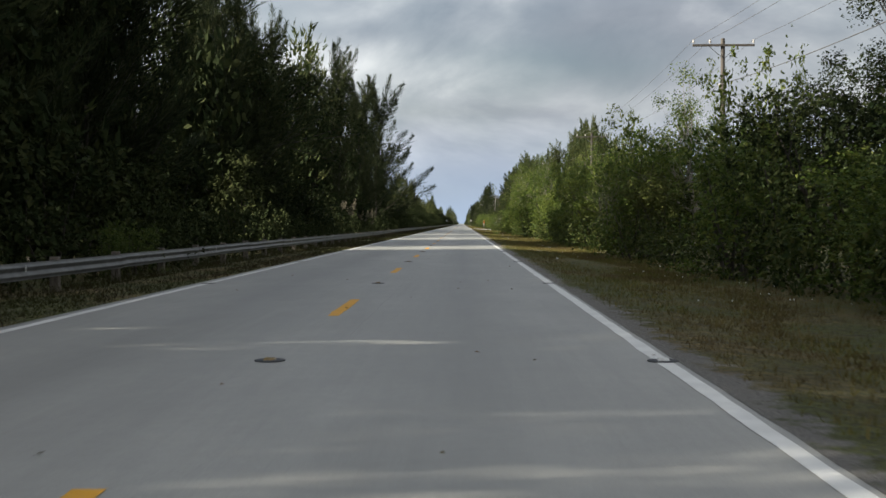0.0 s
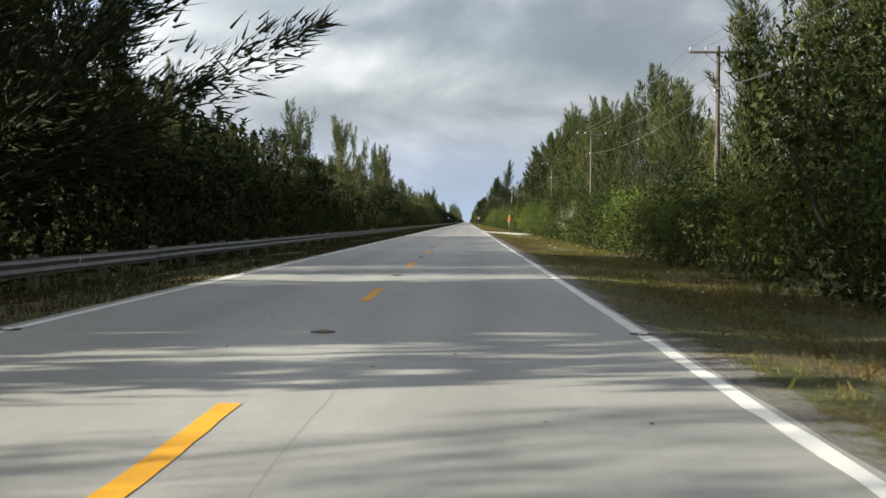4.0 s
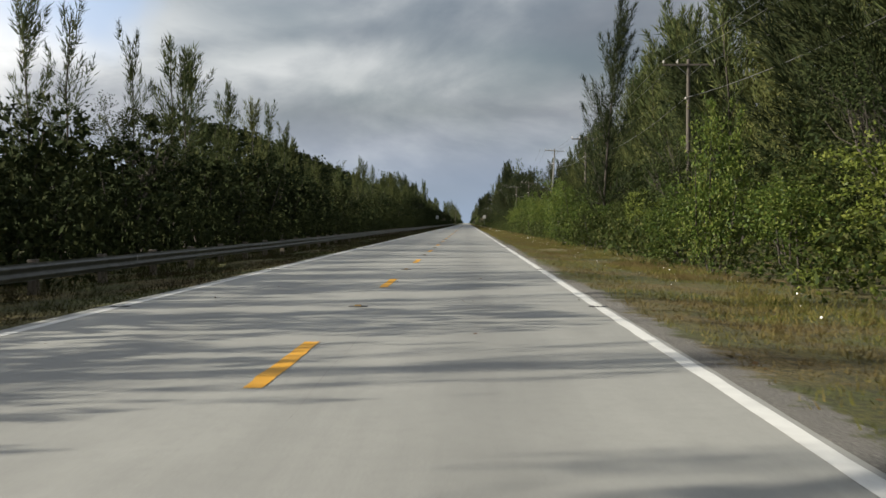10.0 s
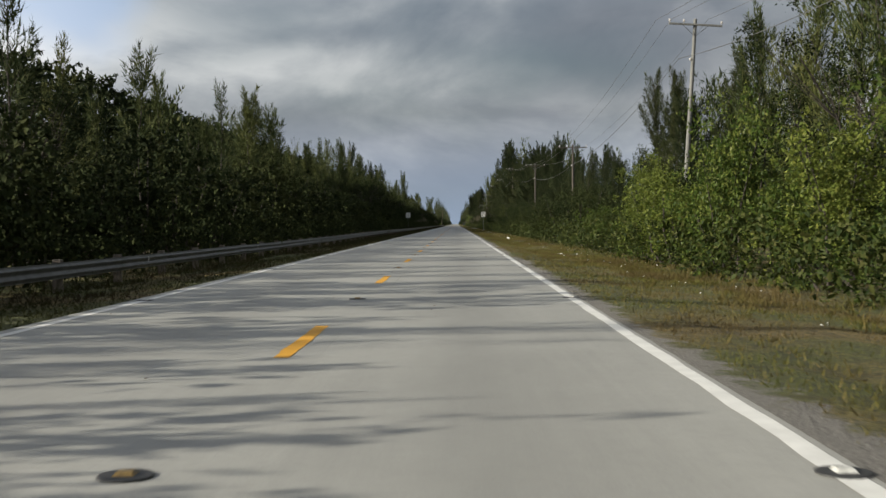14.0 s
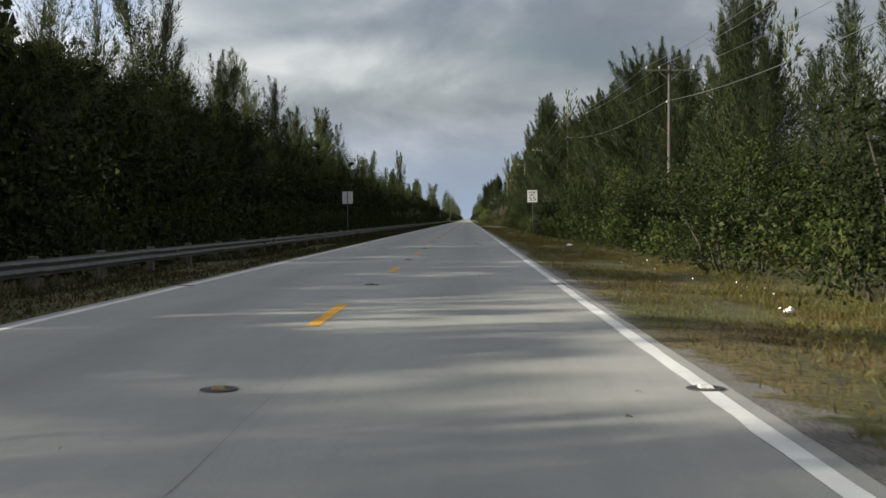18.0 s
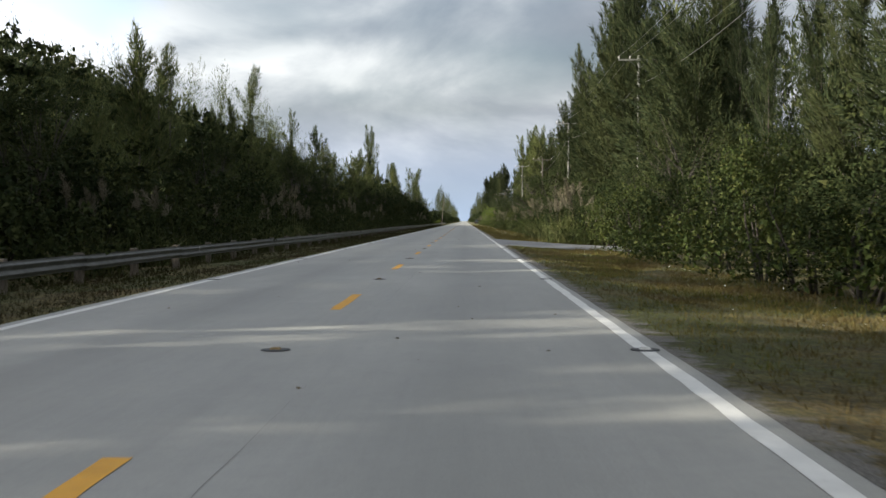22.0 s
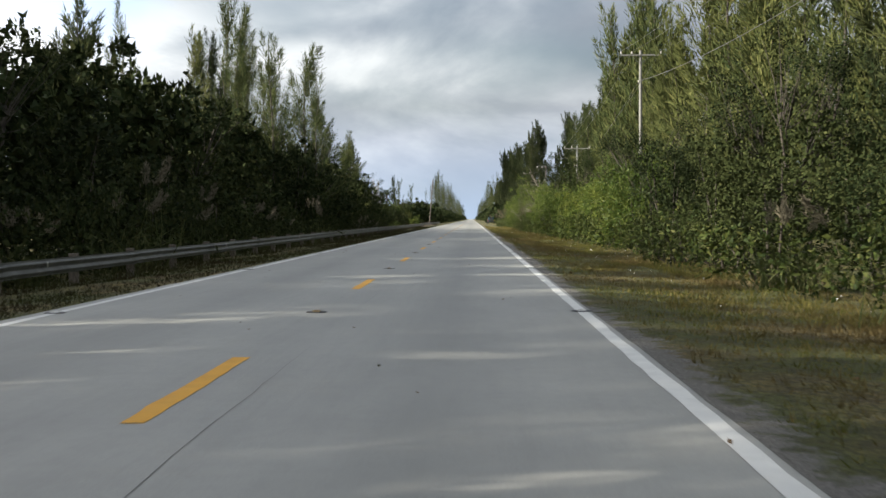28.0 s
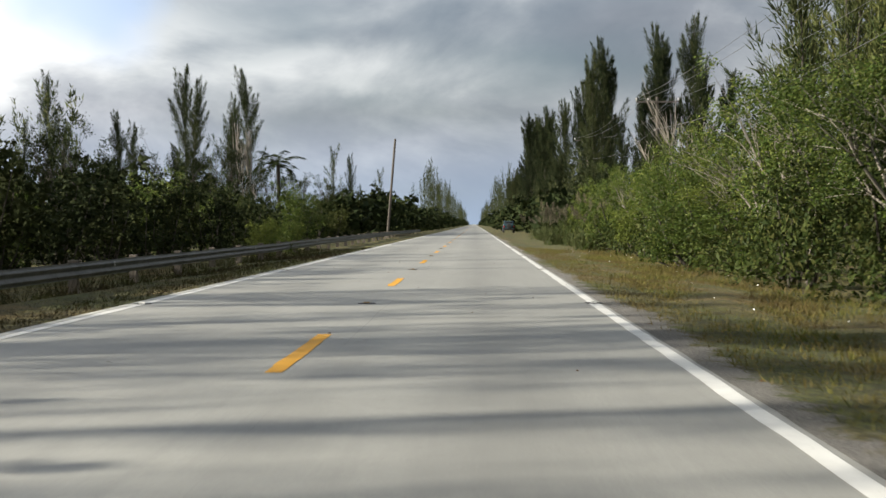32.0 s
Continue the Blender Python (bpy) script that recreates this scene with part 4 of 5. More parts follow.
        place(WIDES[int(y) % 3], at(x, y, a, s, max(h, 6.0) / 14))
    for x, y, s in ((-11.5, 66, 1.0), (-12.0, 12, 1.0), (-11.2, 268, 0.52), (-17, 612, 0.75)):
        place(GREATS[int(y) % 2], at(x, y, turn(), s))
    # and on the other side
    for i in range(1, 198):
        y = 5.5 * i
        if y < 126 or 226 < y < 236:
            continue
        x = r.uniform(17.6, 20.0) if y < 1018 else r.uniform(11.5, 13.5)
        h = right_height(x, y)
        # from 480 to 875 the pines take darkened needles in place of shade
        if y > 1018:
            h = r.uniform(6.0, 9.0)
            place(COLUMNS[r.randrange(2)], at(x + 1, y + r.uniform(-2, 2), turn(), h / 16, h / 16, (r.uniform(-0.03, 0.03), r.uniform(-0.03, 0.03))))
        elif 640 < y < 695 and h > 7:
            place(WIDES[i % 3], at(x, y + r.uniform(-1.5, 1.5), turn(), h / 14 * 0.9, h / 14))
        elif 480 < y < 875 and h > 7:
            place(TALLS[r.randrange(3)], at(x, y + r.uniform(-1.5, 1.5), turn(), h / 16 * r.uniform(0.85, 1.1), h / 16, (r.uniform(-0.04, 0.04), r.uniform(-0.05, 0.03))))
        else:
            place(PINES[r.randrange(5)], at(x, y + r.uniform(-1.5, 1.5), turn(), h / 10 * r.uniform(0.85, 1.1), h / 10, (r.uniform(-0.05, 0.05), r.uniform(-0.07, 0.04))))
    # dark columns standing high over the far end
    for i in range(44):
        y = 1100 + 5.0 * i
        h = r.uniform(9, 12) if y < 1150 else r.uniform(20, 25) if y < 1235 else r.uniform(12, 16)
        place(COLUMNS[i % 2], at(r.uniform(12, 17), y, turn(), h / 16 * 0.9, h / 16, (r.uniform(-0.03, 0.03), r.uniform(-0.03, 0.03))))
    for x, y, h in ((16.0, 1086, 22.0), (17.6, 1090, 24.0), (18.8, 1094, 23.0), (15.2, 1098, 19.0), (17.0, 1104, 21.0), (23.5, 1090, 24.5), (25.0, 1092, 26.0), (28.0, 1088, 26.5), (29.6, 1094, 22.0), (21.0, 1084, 18.0), (32.0, 1090, 20.0)):
        place(COLUMNS[int(y) % 2], at(x, y, turn(), h / 16 * 0.8, h / 16, (r.uniform(-0.03, 0.03), r.uniform(-0.02, 0.02))))
    place(TALLS[0], at(9.4, 362, turn(), 0.85, 0.92, (0, -0.13)))
    # broad pines leaning out of the wood, with darkened needles up to 870
    for x, y, s in ((18.7, 338, 1.15), (19.7, 352, 1.32), (18.0, 372, 0.98), (19.0, 645, 1.09), (18.0, 662, 1.03), (16.8, 676, 0.98), (16.7, 728, 1.09), (17.4, 742, 1.21), (16.4, 757, 1.15), (17.7, 772, 1.26), (18.0, 868, 1.09), (18.4, 884, 1.15), (17.8, 960, 1.21), (19.0, 974, 1.32), (18.2, 990, 1.26), (18.8, 1006, 1.21)):
        kinds = WIDES if y < 870 else AIRY
        place(kinds[int(y) % 3], at(x, y, turn(), s * (1.0 if y < 870 else 1.15), s))
    # bright trees on the open verge, the sun partly in their leaf colour
    for i in range(14):
        y = 12 + 9.0 * i
        h = tops(RIGHT_TOPS, y) * r.uniform(0.75, 0.95)
        # the first few stand in shade, put in by the darkened leaf colour
        if y < 33:
            place(GREATS[i % 2], at(12.0, y + 1, turn(), 0.42, 0.44))
            place(GLOOMY[i], at(10.0, y + 2, turn(), 1.15, 1.2))
            continue
        place(LIMES[i % 2], at(r.uniform(9.6, 11.5), y + r.uniform(-2, 2), turn(), h / 6.5, h / 6.5))
    # more of them, added to brighten the far verge
    for i in range(13):
        h = r.uniform(3.2, 5.0)
        place(LIMES[i % 2], at(r.uniform(9.0, 10.2), 934 + 6.5 * i + r.uniform(-2, 2), turn(), h / 6.5 * 1.15, h / 6.5))
    for y in range(20, 1000, 25):
        x = r.uniform(-13, -11)
        h = left_height(x, y) * r.uniform(0.55, 0.75)
        place(BROADS[r.randrange(3)], at(x, y + r.uniform(-6, 6), turn(), min(h, 8) / 7, min(h, 8) / 7))
        x = r.uniform(10.5, 12.5)
        h = right_height(x, y) * r.uniform(0.42, 0.7)
        if not 225 < y < 250 and y > 130:
            place(BROADS[r.randrange(3)], at(x, y + r.uniform(-6, 6), turn(), min(h, 7.5) / 7, min(h, 7.5) / 7))
    # the woods behind, uncountable
    pine_bits = [pine_shape(91 + i, 10.0, 1.0, 0.8, 0.1, 19)[1] for i in range(4)]
    bush_bits = [bush_shape(101 + i, 5.5, 5.0, 480, 0.28)[1] for i in range(4)]
    mass_bits = [bush_shape(141 + i, 7.0, 10.0, 950, 0.36, 1.7)[1] for i in range(3)]
    blocker_bits = [bush_shape(145 + i, 10.0, 24.0, 850, 0.57, 1.3)[1] for i in range(3)]
    spire_bits = [pine_shape(171 + i, 22.0, (0.75, 0.95, 0.85)[i], 1.15, 0.05, 28, 0.12)[1] for i in range(3)]
    sun_blockers, spires = [], []
    lp, rp, lb, rb, lm, rm, rs = [], [], [], [], [], [], []
    y = -10.0
    while y < 1075:
        deep = 500 < y < 870
        for k in range(3 if y < 150 else 2 if 903 <= y < 940 else 1 if y < 950 or r.random() < 0.8 else 0):
            x = r.uniform(-24, -17) if deep else r.uniform(-17, -12.5) if y < 903 else r.uniform(-27, -19) if y < 950 else r.uniform(-34, -22)
            h = left_height(x, y) * (r.uniform(0.4, 0.8) if deep else r.uniform(0.3, 0.65) if 903 <= y < 940 else r.uniform(0.6, 0.95) if y < 150 else r.uniform(0.4, 0.85) if y > 842 else r.uniform(0.3, 0.5))
            h = cleared(x, y, h, 2.0)
            lp.append((x, y + r.uniform(-1, 1), turn(), h / 10 * (1.1 if deep else 1), h / 10))
        x = r.uniform(19.5, 24)
        h = right_height(x, y) * r.uniform(0.55, 0.9)
        if not 228 < y < 242 and y > 20:
            rp.append((x, y + r.uniform(-3, 3), turn(), h / 10, h / 10))
        low = 0.5 if y > 948 else 0.8 if 680 < y < 800 or 190 < y < 480 else 1.0
        x = r.uniform(-15.5, -12.5)
        lb.append((x, y, turn(), 1.0, cleared(x, y, 5.0 * r.uniform(0.8, 1.1) * low, 1.5) / 5))
        # tall growth added far back to shade the road, kept under the skyline
        if deep and y < 516:
            sun_blockers.append((-35 + r.uniform(-1.5, 1.5), y, turn(), 1.0, (1.17 + 0.385 * 36.6) * r.uniform(0.95, 1.05) / 21.3))
            lm.append((r.uniform(-19, -16.5), y, turn(), 1.0, left_height(-17, y) * r.uniform(0.5, 0.7) / 9))
        elif deep:
            low = float(np.interp(y, [516, 570], [0.86, 1.0]))
            for x, rise in ((-27, 0.395), (-35, 0.40), (-44, 0.41), (-54, 0.43), (-63, 0.43)):
                top = min(0.9 * left_height(x, y), 1.17 + rise * (1.6 - x)) * low
                sun_blockers.append((x + r.uniform(-1.5, 1.5), y + r.uniform(-1, 1), turn(), 1.2, top * r.uniform(0.97, 1.04) / 21.3))
                # pines added to screen the outline of that growth
                if x > -40:
                    spires.append((x + r.uniform(2, 5), y + r.uniform(-2, 2), turn(), top / 22, top * r.uniform(0.90, 1.06) / 22))
                sx = r.uniform(-20, -13.5)
                h = left_height(sx, y) * r.uniform(0.6, 0.92)
                spires.append((sx, y + r.uniform(-2, 2), turn(), h / 22 * r.uniform(0.8, 1.1), h / 22))
            lm.append((r.uniform(-19, -16.5), y + 2, turn(), 1.0, left_height(-17, y) * r.uniform(0.5, 0.75) / 9))
        elif y < 152:
            for x, f in ((-14, 0.95), (-20, 1.0)):
                x += r.uniform(-1, 1)
                h = cleared(x, y, f * min(17, 1.17 + (1.6 - x) * 0.95) * r.uniform(0.85, 1.05), 2.5)
                lm.append((x, y + r.uniform(-1, 1), turn(), 0.85, h / 9))
        elif 152 <= y < 206:
            # rows added and sized to shade the road
            for x, h in ((-12.3, 7.2), (-16, 8.8), (-20, 10.4)):
                lm.append((x + r.uniform(-0.6, 0.6), y + r.uniform(-1, 1), turn(), 0.85, h * r.uniform(0.95, 1.06) / 9))
        elif 842 < y < 920:
            # more rows whose height is set to block the sun
            for x in (-13.6, -16.5, -20.5):
                lm.append((x + r.uniform(-0.8, 0.8), y + r.uniform(-1, 1), turn(), 0.9, (-x * 0.39 + r.uniform(2.8, 4.2)) / 9))
        elif y < 945:
            lm.append((r.uniform(-14.5, -12.8), y, turn(), 0.8, min(4.6, left_height(-14, y) * r.uniform(0.42, 0.6)) / 9))
        if y > 126 and not 222 < y < 246:
            rm.append((r.uniform(12.6, 14.4), y, turn(), 0.9, min(6.4, max(3.2, right_height(13.5, y) * r.uniform(0.30, 0.52))) / 4.6))
            for k in range(3):
                x = r.uniform(18.0, 22.0)
                h = right_height(x, y) * r.uniform(0.45, 0.85)
                rs.append((x, y + r.uniform(-2, 2), turn(), h / 10 * r.uniform(0.8, 1.2), h / 10))
        if not 226 < y < 245 and not 702 < y < 713:
            rb.append((r.uniform(10.6, 12.2), y, turn(), 0.95, min(5.6, max(3.0, right_height(11.5, y) * r.uniform(0.30, 0.52))) / 4.6))
        y += 4.6
    # the closed dark wall of the first stretch, broken where the sun comes through
    y = 3.0
    while y < 154:
        for x in (-12.8, -17.5):
            if not any(ya - 1.2 < y - 0.233 * x < yb + 1.2 for ya, yb in CLEARINGS):
                lm.append((x + r.uniform(-0.6, 0.6), y, turn(), 0.8, r.uniform(11, 15.5) / 9))
        y += 3.2
    scatter("woodland_pines", pine_bits, lp, M_PINE, "deep stand of feathery pines behind the guardrail", "woods")
    scatter("woodland_pines", pine_bits, rp, M_PINE, "deep stand of feathery pines behind the verge bushes", "woods")
    deep_bits = [bush_shape(151 + i, 10.0, 6.0, 230, 1.0)[1] for i in range(3)]
    back = [(sx * r.uniform(27, 31), yy, turn(), 1.0, r.uniform(0.75, 1.1)) for yy in range(-20, 1090, 8) for sx in (-1, 1)]
    scatter("woodland_depth", deep_bits, back, M_SHADE_OLIVE, "dark depth of the woods on both sides", "woods")
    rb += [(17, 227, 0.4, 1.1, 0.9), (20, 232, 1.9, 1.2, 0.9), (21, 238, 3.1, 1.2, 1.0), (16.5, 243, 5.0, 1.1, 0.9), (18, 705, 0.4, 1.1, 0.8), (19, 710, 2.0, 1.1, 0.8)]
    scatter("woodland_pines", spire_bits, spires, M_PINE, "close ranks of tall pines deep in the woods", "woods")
    scatter("tree_mass", blocker_bits, sun_blockers, M_SHADE_OLIVE, "tall closed growth added far back to keep sun off the road", "woods")
    scatter("tree_mass", mass_bits, lm, M_SHADE_OLIVE, "closed dark broadleaf growth deep in the woods", "woods")
    fill_bits = [pine_shape(181 + i, 10.0, 1.25, 1.1, 0.0, 34, 0.20)[1] for i in range(4)]
    # split by stretch: darkened needles where the wood lies in shade
    scatter("woodland_pines", fill_bits, [q for q in rs if 480 < q[1] < 875], M_SHADEPINE, "close pines with needles darkened for shade behind the shrubs", "woods")
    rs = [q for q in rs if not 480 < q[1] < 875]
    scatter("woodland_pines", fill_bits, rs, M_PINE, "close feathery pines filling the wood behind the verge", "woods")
    leafy_bits = [bush_shape(161 + i, 5.5, 5.0, 1150, 0.135, 1.4)[1] for i in range(4)]
    skirt_bits = [bush_shape(191 + i, 2.6, 1.3, 200, 0.11, 1.7)[1] for i in range(4)]
    skirt = [(r.uniform(7.9, 8.9), 4 + 1.75 * i + r.uniform(-0.5, 0.5), turn(), r.uniform(0.7, 1.1), r.uniform(0.6, 1.3)) for i in range(590)]
    skirt = [q for q in skirt if not 228 < q[1] < 236 and not 703 < q[1] < 713]
    scatter("undergrowth", skirt_bits, skirt, M_MID, "low leafy growth along the foot of the verge bushes", "undergrowth")
    # growth added to darken the foot of the wood behind the guardrail
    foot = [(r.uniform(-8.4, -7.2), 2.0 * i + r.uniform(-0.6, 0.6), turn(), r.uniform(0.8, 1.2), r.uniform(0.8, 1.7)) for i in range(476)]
    scatter("undergrowth", skirt_bits, foot, M_SHADE_OLIVE, "low growth darkened for shade at the back of the guardrail", "undergrowth")
    # darker leaves before 890 and lighter after: shade and sun by colour
    scatter("tree_mass", leafy_bits, [q for q in rm if q[1] < 890], M_SHADE_OLIVE, "closed green growth darkened for shade behind the verge bushes", "woods")
    scatter("tree_mass", leafy_bits, [q for q in rm if q[1] >= 890], M_MID, "closed growth in lighter leaves for the sun behind the verge bushes", "woods")
    scatter("undergrowth", bush_bits, lb, M_SHADE_OLIVE, "tangled dark undergrowth under the pines", "undergrowth")
    # one growth in two tones, the darkened one for the shaded stretch
    scatter("undergrowth", leafy_bits, [q for q in rb if 480 < q[1] < 882], M_SHADE_OLIVE, "tangled undergrowth darkened for shade behind the verge shrubs", "undergrowth")
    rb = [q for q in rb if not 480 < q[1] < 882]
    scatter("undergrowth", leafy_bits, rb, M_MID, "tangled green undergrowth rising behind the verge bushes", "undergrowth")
    # far woods on to the horizon
    far_pine = [pine_shape(111 + i, 10.0, 1.1, 0.6, 0.1, 14)[1] for i in range(3)]
    far_bush = [bush_shape(121 + i, 8.0, 5.0, 150, 0.7)[1] for i in range(3)]
    fp, fb = [], []
    y = 1065.0
    while y < 2600:
        for sx in (-1, 1):
            for k in range(2):
                x = sx * r.uniform(10, 17)
                grow = (0.55 if y < 1285 else 2.0) if sx < 0 else (0.9 if y < 1300 else 1.9)
                fp.append((x, y + r.uniform(-4, 4), turn(), r.uniform(0.9, 1.3), r.uniform(0.7, 1.15) * grow))
            fb.append((sx * r.uniform(10, 12), y, turn(), 1.0, r.uniform(0.8, 1.1)))
        y += 7 if y < 1500 else 16
    scatter("far_pines", far_pine, fp, M_SHADEPINE, "far pines lining the road to the horizon", "woods")
    scatter("far_undergrowth", far_bush, fb, M_SHADE_OLIVE, "far undergrowth lining the road to the horizon", "undergrowth")


woods()


# ---- verge grass ----
def verge_grass():
    r = np.random.default_rng(23)

    def sheet(xa, xb, n, tall):
        x = xa + (xb - xa) * r.uniform(size=n) ** 0.9
        y = r.uniform(-2, 1010, n)
        keep = np.ones(n, bool)
        if xa > 0:
            keep &= ~((y > np.interp(x, [3.5, 4.5, 5.6, 7.4, 9], [241, 237, 233.6, 230.8, 230])) & (y < np.interp(x, [3.5, 4.4, 5.8, 7.2, 9], [256.5, 252.5, 248, 241.5, 235.4]))) & ~((y > np.interp(x, [3.5, 5], [709.5, 707.7])) & (y < np.interp(x, [3.5, 4.4, 5.4, 6.8, 8.5], [728, 726, 723.3, 717, 712.6])))
        x, y = x[keep], y[keep]
        z = np.array([ground_z(a) for a in x]) - 0.02
        k = 3
        c = np.repeat(np.stack([x, y, z], 1), k, 0) + r.normal(0, 0.05, (len(x) * k, 3)) * [1, 1, 0]
        d = unit(r.normal(0, 0.55, (len(c), 3)) * [1, 1, 0] + [0, 0, 1.0])
        L = np.repeat(tall * r.uniform(0.5, 1.3, len(x)), k) * r.uniform(0.6, 1.2, len(c))
        return blades(c, d, L, 0.020, r)
    right = join([sheet(3.75, 7.4, 215000, 0.105), sheet(6.5, 8.6, 42000, 0.20), sheet(3.65, 4.3, 12000, 0.05), sheet(4.3, 7.2, 9000, 0.12)])
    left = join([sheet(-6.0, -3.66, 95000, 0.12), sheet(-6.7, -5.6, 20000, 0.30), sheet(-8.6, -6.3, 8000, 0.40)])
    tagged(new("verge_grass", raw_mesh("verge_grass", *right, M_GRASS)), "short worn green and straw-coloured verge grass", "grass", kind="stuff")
    tagged(new("verge_grass", raw_mesh("verge_grass", *left, M_SHADEGRASS)), "short grass darkened for shade between the road and the guardrail", "grass", kind="stuff")


verge_grass()


# ---- tracks that leave the road ----
def side_track(name, material, near, far, label):
    """A flared track: its near and far edges as (x, y) corners, smoothed."""
    def smooth(pts, n=26):
        p = np.array(pts, float)
        s = np.linspace(0, len(p) - 1, n)
        q = np.stack([np.interp(s, range(len(p)), p[:, k]) for k in (0, 1)], 1)
        for _ in range(2):
            q[1:-1] = (q[:-2] + 2 * q[1:-1] + q[2:]) / 4
        return q
    a, b = smooth(near), smooth(far)
    v, f, m = [], [], 14
    for i in range(len(a)):
        for k in range(m + 1):
            t = k / m
            x, y = a[i] * (1 - t) + b[i] * t
            wob = 0.25 * noise.noise((x * 0.9, y * 0.9, 3.0)) if k in (0, m) else 0
            z = ground_z(x) + (0.012 if k in (0, m) else min(0.05, 0.016 + 0.03 * max(0.0, x - 3.43))) + 0.010 * min(1.0, max(0.0, x - 3.5)) * noise.noise((x * 2, y * 2, 1.0))
            v.append((x, y + wob, max(z, -0.004 - 0.02 * (x - 3.5))) if k not in (0, m) else (x, y + wob, z))
    n = m + 1
    f = [(i * n + k, (i + 1) * n + k, (i + 1) * n + k + 1, i * n + k + 1) for i in range(len(a) - 1) for k in range(m)]
    return tagged(new(name, raw_mesh(name, v, f, material, True)), label, "driveway", kind="structure")


side_track("driveway_1", M_LIME, [(3.43, 241), (4.5, 237), (5.6, 233.6), (7.4, 230.8), (9, 230), (11.5, 229.5)], [(3.43, 256.5), (4.4, 252.5), (5.8, 248), (7.2, 241.5), (9, 235.4), (11.5, 234)], "bright crushed limestone track joining the road")
side_track("driveway_2", M_LANE, [(3.43, 709.5), (5, 708), (7, 707.5), (9, 707.5), (11.5, 707)], [(3.43, 728), (4.4, 726), (5.4, 723.3), (6.8, 717), (8.5, 712.6), (11.5, 711.5)], "grey asphalt side road joining the verge")


# ---- utility poles and lines ----
POLES = [(58, 10.7, 0), (118, 10.5, 0), (181, 10.8, 0), (245, 11.2, 0), (304, 10.8, 0), (368, 11.2, 0), (429, 11.1, 0), (486, 13.4, 1), (550, 10.2, 0), (613, 11.3, 0), (690, 14.5, 0), (745, 14.0, 1), (805, 14.2, 1), (855, 12.1, 0), (925, 14.3, 1), (979, 10.2, 1), (1040, 10.5, 0), (1092, 11.5, 0)]
POLE_X, ARM = 15.6, 3.3
PINS = (-1.6, -0.72, 1.6)


def utility_pole(y, h, pale, lean):
    root = tagged(new("utility_pole"), ("pale weathered" if pale else "dark timber") + " utility pole with a crossarm above the bushes", "utility pole", "poles along the road")
    root.matrix_basis = at(POLE_X, y, 0, 1, 1, lean)
    wood = M_PALE_POLE if pale else M_POLE
    gz = ground_z(POLE_X)
    part("pole", lathe([(0.17, -0.6), (0.165, 0.2), (0.15, h * 0.4), (0.125, h * 0.8), (0.11, h + 0.35 - gz), (0.09, h + 0.38 - gz)], 12), wood, root)
    top = h - gz
    arm = part("crossarm", block((ARM, 0.10, 0.12), (0, -0.14, top), 0.012), wood, root)
    for sx in (-1, 1):
        turn = Matrix.Rotation(-sx * 0.72, 4, "Y")
        part("brace", block((0.98, 0.03, 0.035), (sx * 0.42, -0.15, top - 0.36), 0.004, turn), M_STEEL, root)
    for px in PINS:
        bm = lathe([(0.012, 0.05), (0.012, 0.12), (0.055, 0.13), (0.075, 0.16), (0.05, 0.19), (0.065, 0.22), (0.045, 0.27), (0.03, 0.30)], 10)
        bmesh.ops.translate(bm, vec=(px, -0.14, top), verts=bm.verts)
        part("insulator", bm, M_CERAMIC, root, "grey ceramic insulator")
    bm = lathe([(0.04, 0), (0.07, 0.03), (0.07, 0.14), (0.04, 0.17)], 8)
    bmesh.ops.translate(bm, vec=(-0.17, -0.05, top - 2.2), verts=bm.verts)
    part("cable_clamp", bm, M_CERAMIC, root)
    return root


def power_line(a, b, sag, rad):
    p = np.array(a) + (np.array(b) - np.array(a)) * np.linspace(0, 1, 15)[:, None]
    s = np.linspace(-1, 1, 15)
    p[:, 2] -= sag * (1 - s * s)
    v, f = tube(p, np.full(15, rad), 4)
    return tagged(new("power_line", raw_mesh("power_line", v, f, M_WIRE)), "thin sagging overhead wire between utility poles", "wire", "overhead wires")


for _y, _h, _p in POLES:
    utility_pole(_y, _h, _p, (0.0, 0.06 if _y == 486 else 0.0))
for (_ya, _ha, _), (_yb, _hb, _) in zip([(-4, 10.6, 0)] + POLES, POLES):
    for _px in PINS:
        power_line((POLE_X + _px, _ya - 0.14, _ha + 0.27), (POLE_X + _px, _yb - 0.14, _hb + 0.27), 0.75, 0.012)
    power_line((POLE_X - 0.17, _ya, _ha - 2.1), (POLE_X - 0.17, _yb, _hb - 2.1), 0.9, 0.02)


def leaning_pole():
    root = tagged(new("old_pole"), "bare leaning dark timber pole beside the road", "pole")
    root.matrix_basis = at(-6.75, 1060, 0, 1, 1, (0, 0.085))
    part("pole", lathe([(0.13, -0.5), (0.12, 3), (0.10, 9.5), (0.08, 9.55)], 10), M_POLE, root)


leaning_pole()


# ---- signs ----
def letters(text, size, centre, parent, z_face, wide=1.0):
    cu = bpy.data.curves.new("letters", "FONT")
    cu.body, cu.size, cu.align_x, cu.align_y, cu.extrude = text, size, "CENTER", "CENTER", 0.001
    cu.offset = 0.0065 if text == "55" else 0.003
    ob = new("letters", cu)
    dg = bpy.context.evaluated_depsgraph_get()
    me = bpy.data.meshes.new_from_object(ob.evaluated_get(dg))
    bpy.data.objects.remove(ob)
    me.materials.clear()
    me.materials.append(M_BLACK)
    # stand the text up, facing the oncoming lane
    me.transform(Matrix.Translation((centre[0], z_face, centre[1])) @ Matrix.Rotation(radians(90), 4, "X") @ Matrix.Diagonal((wide, 1, 1, 1)))
    return put("lettering", me, parent, "black letters " + text)


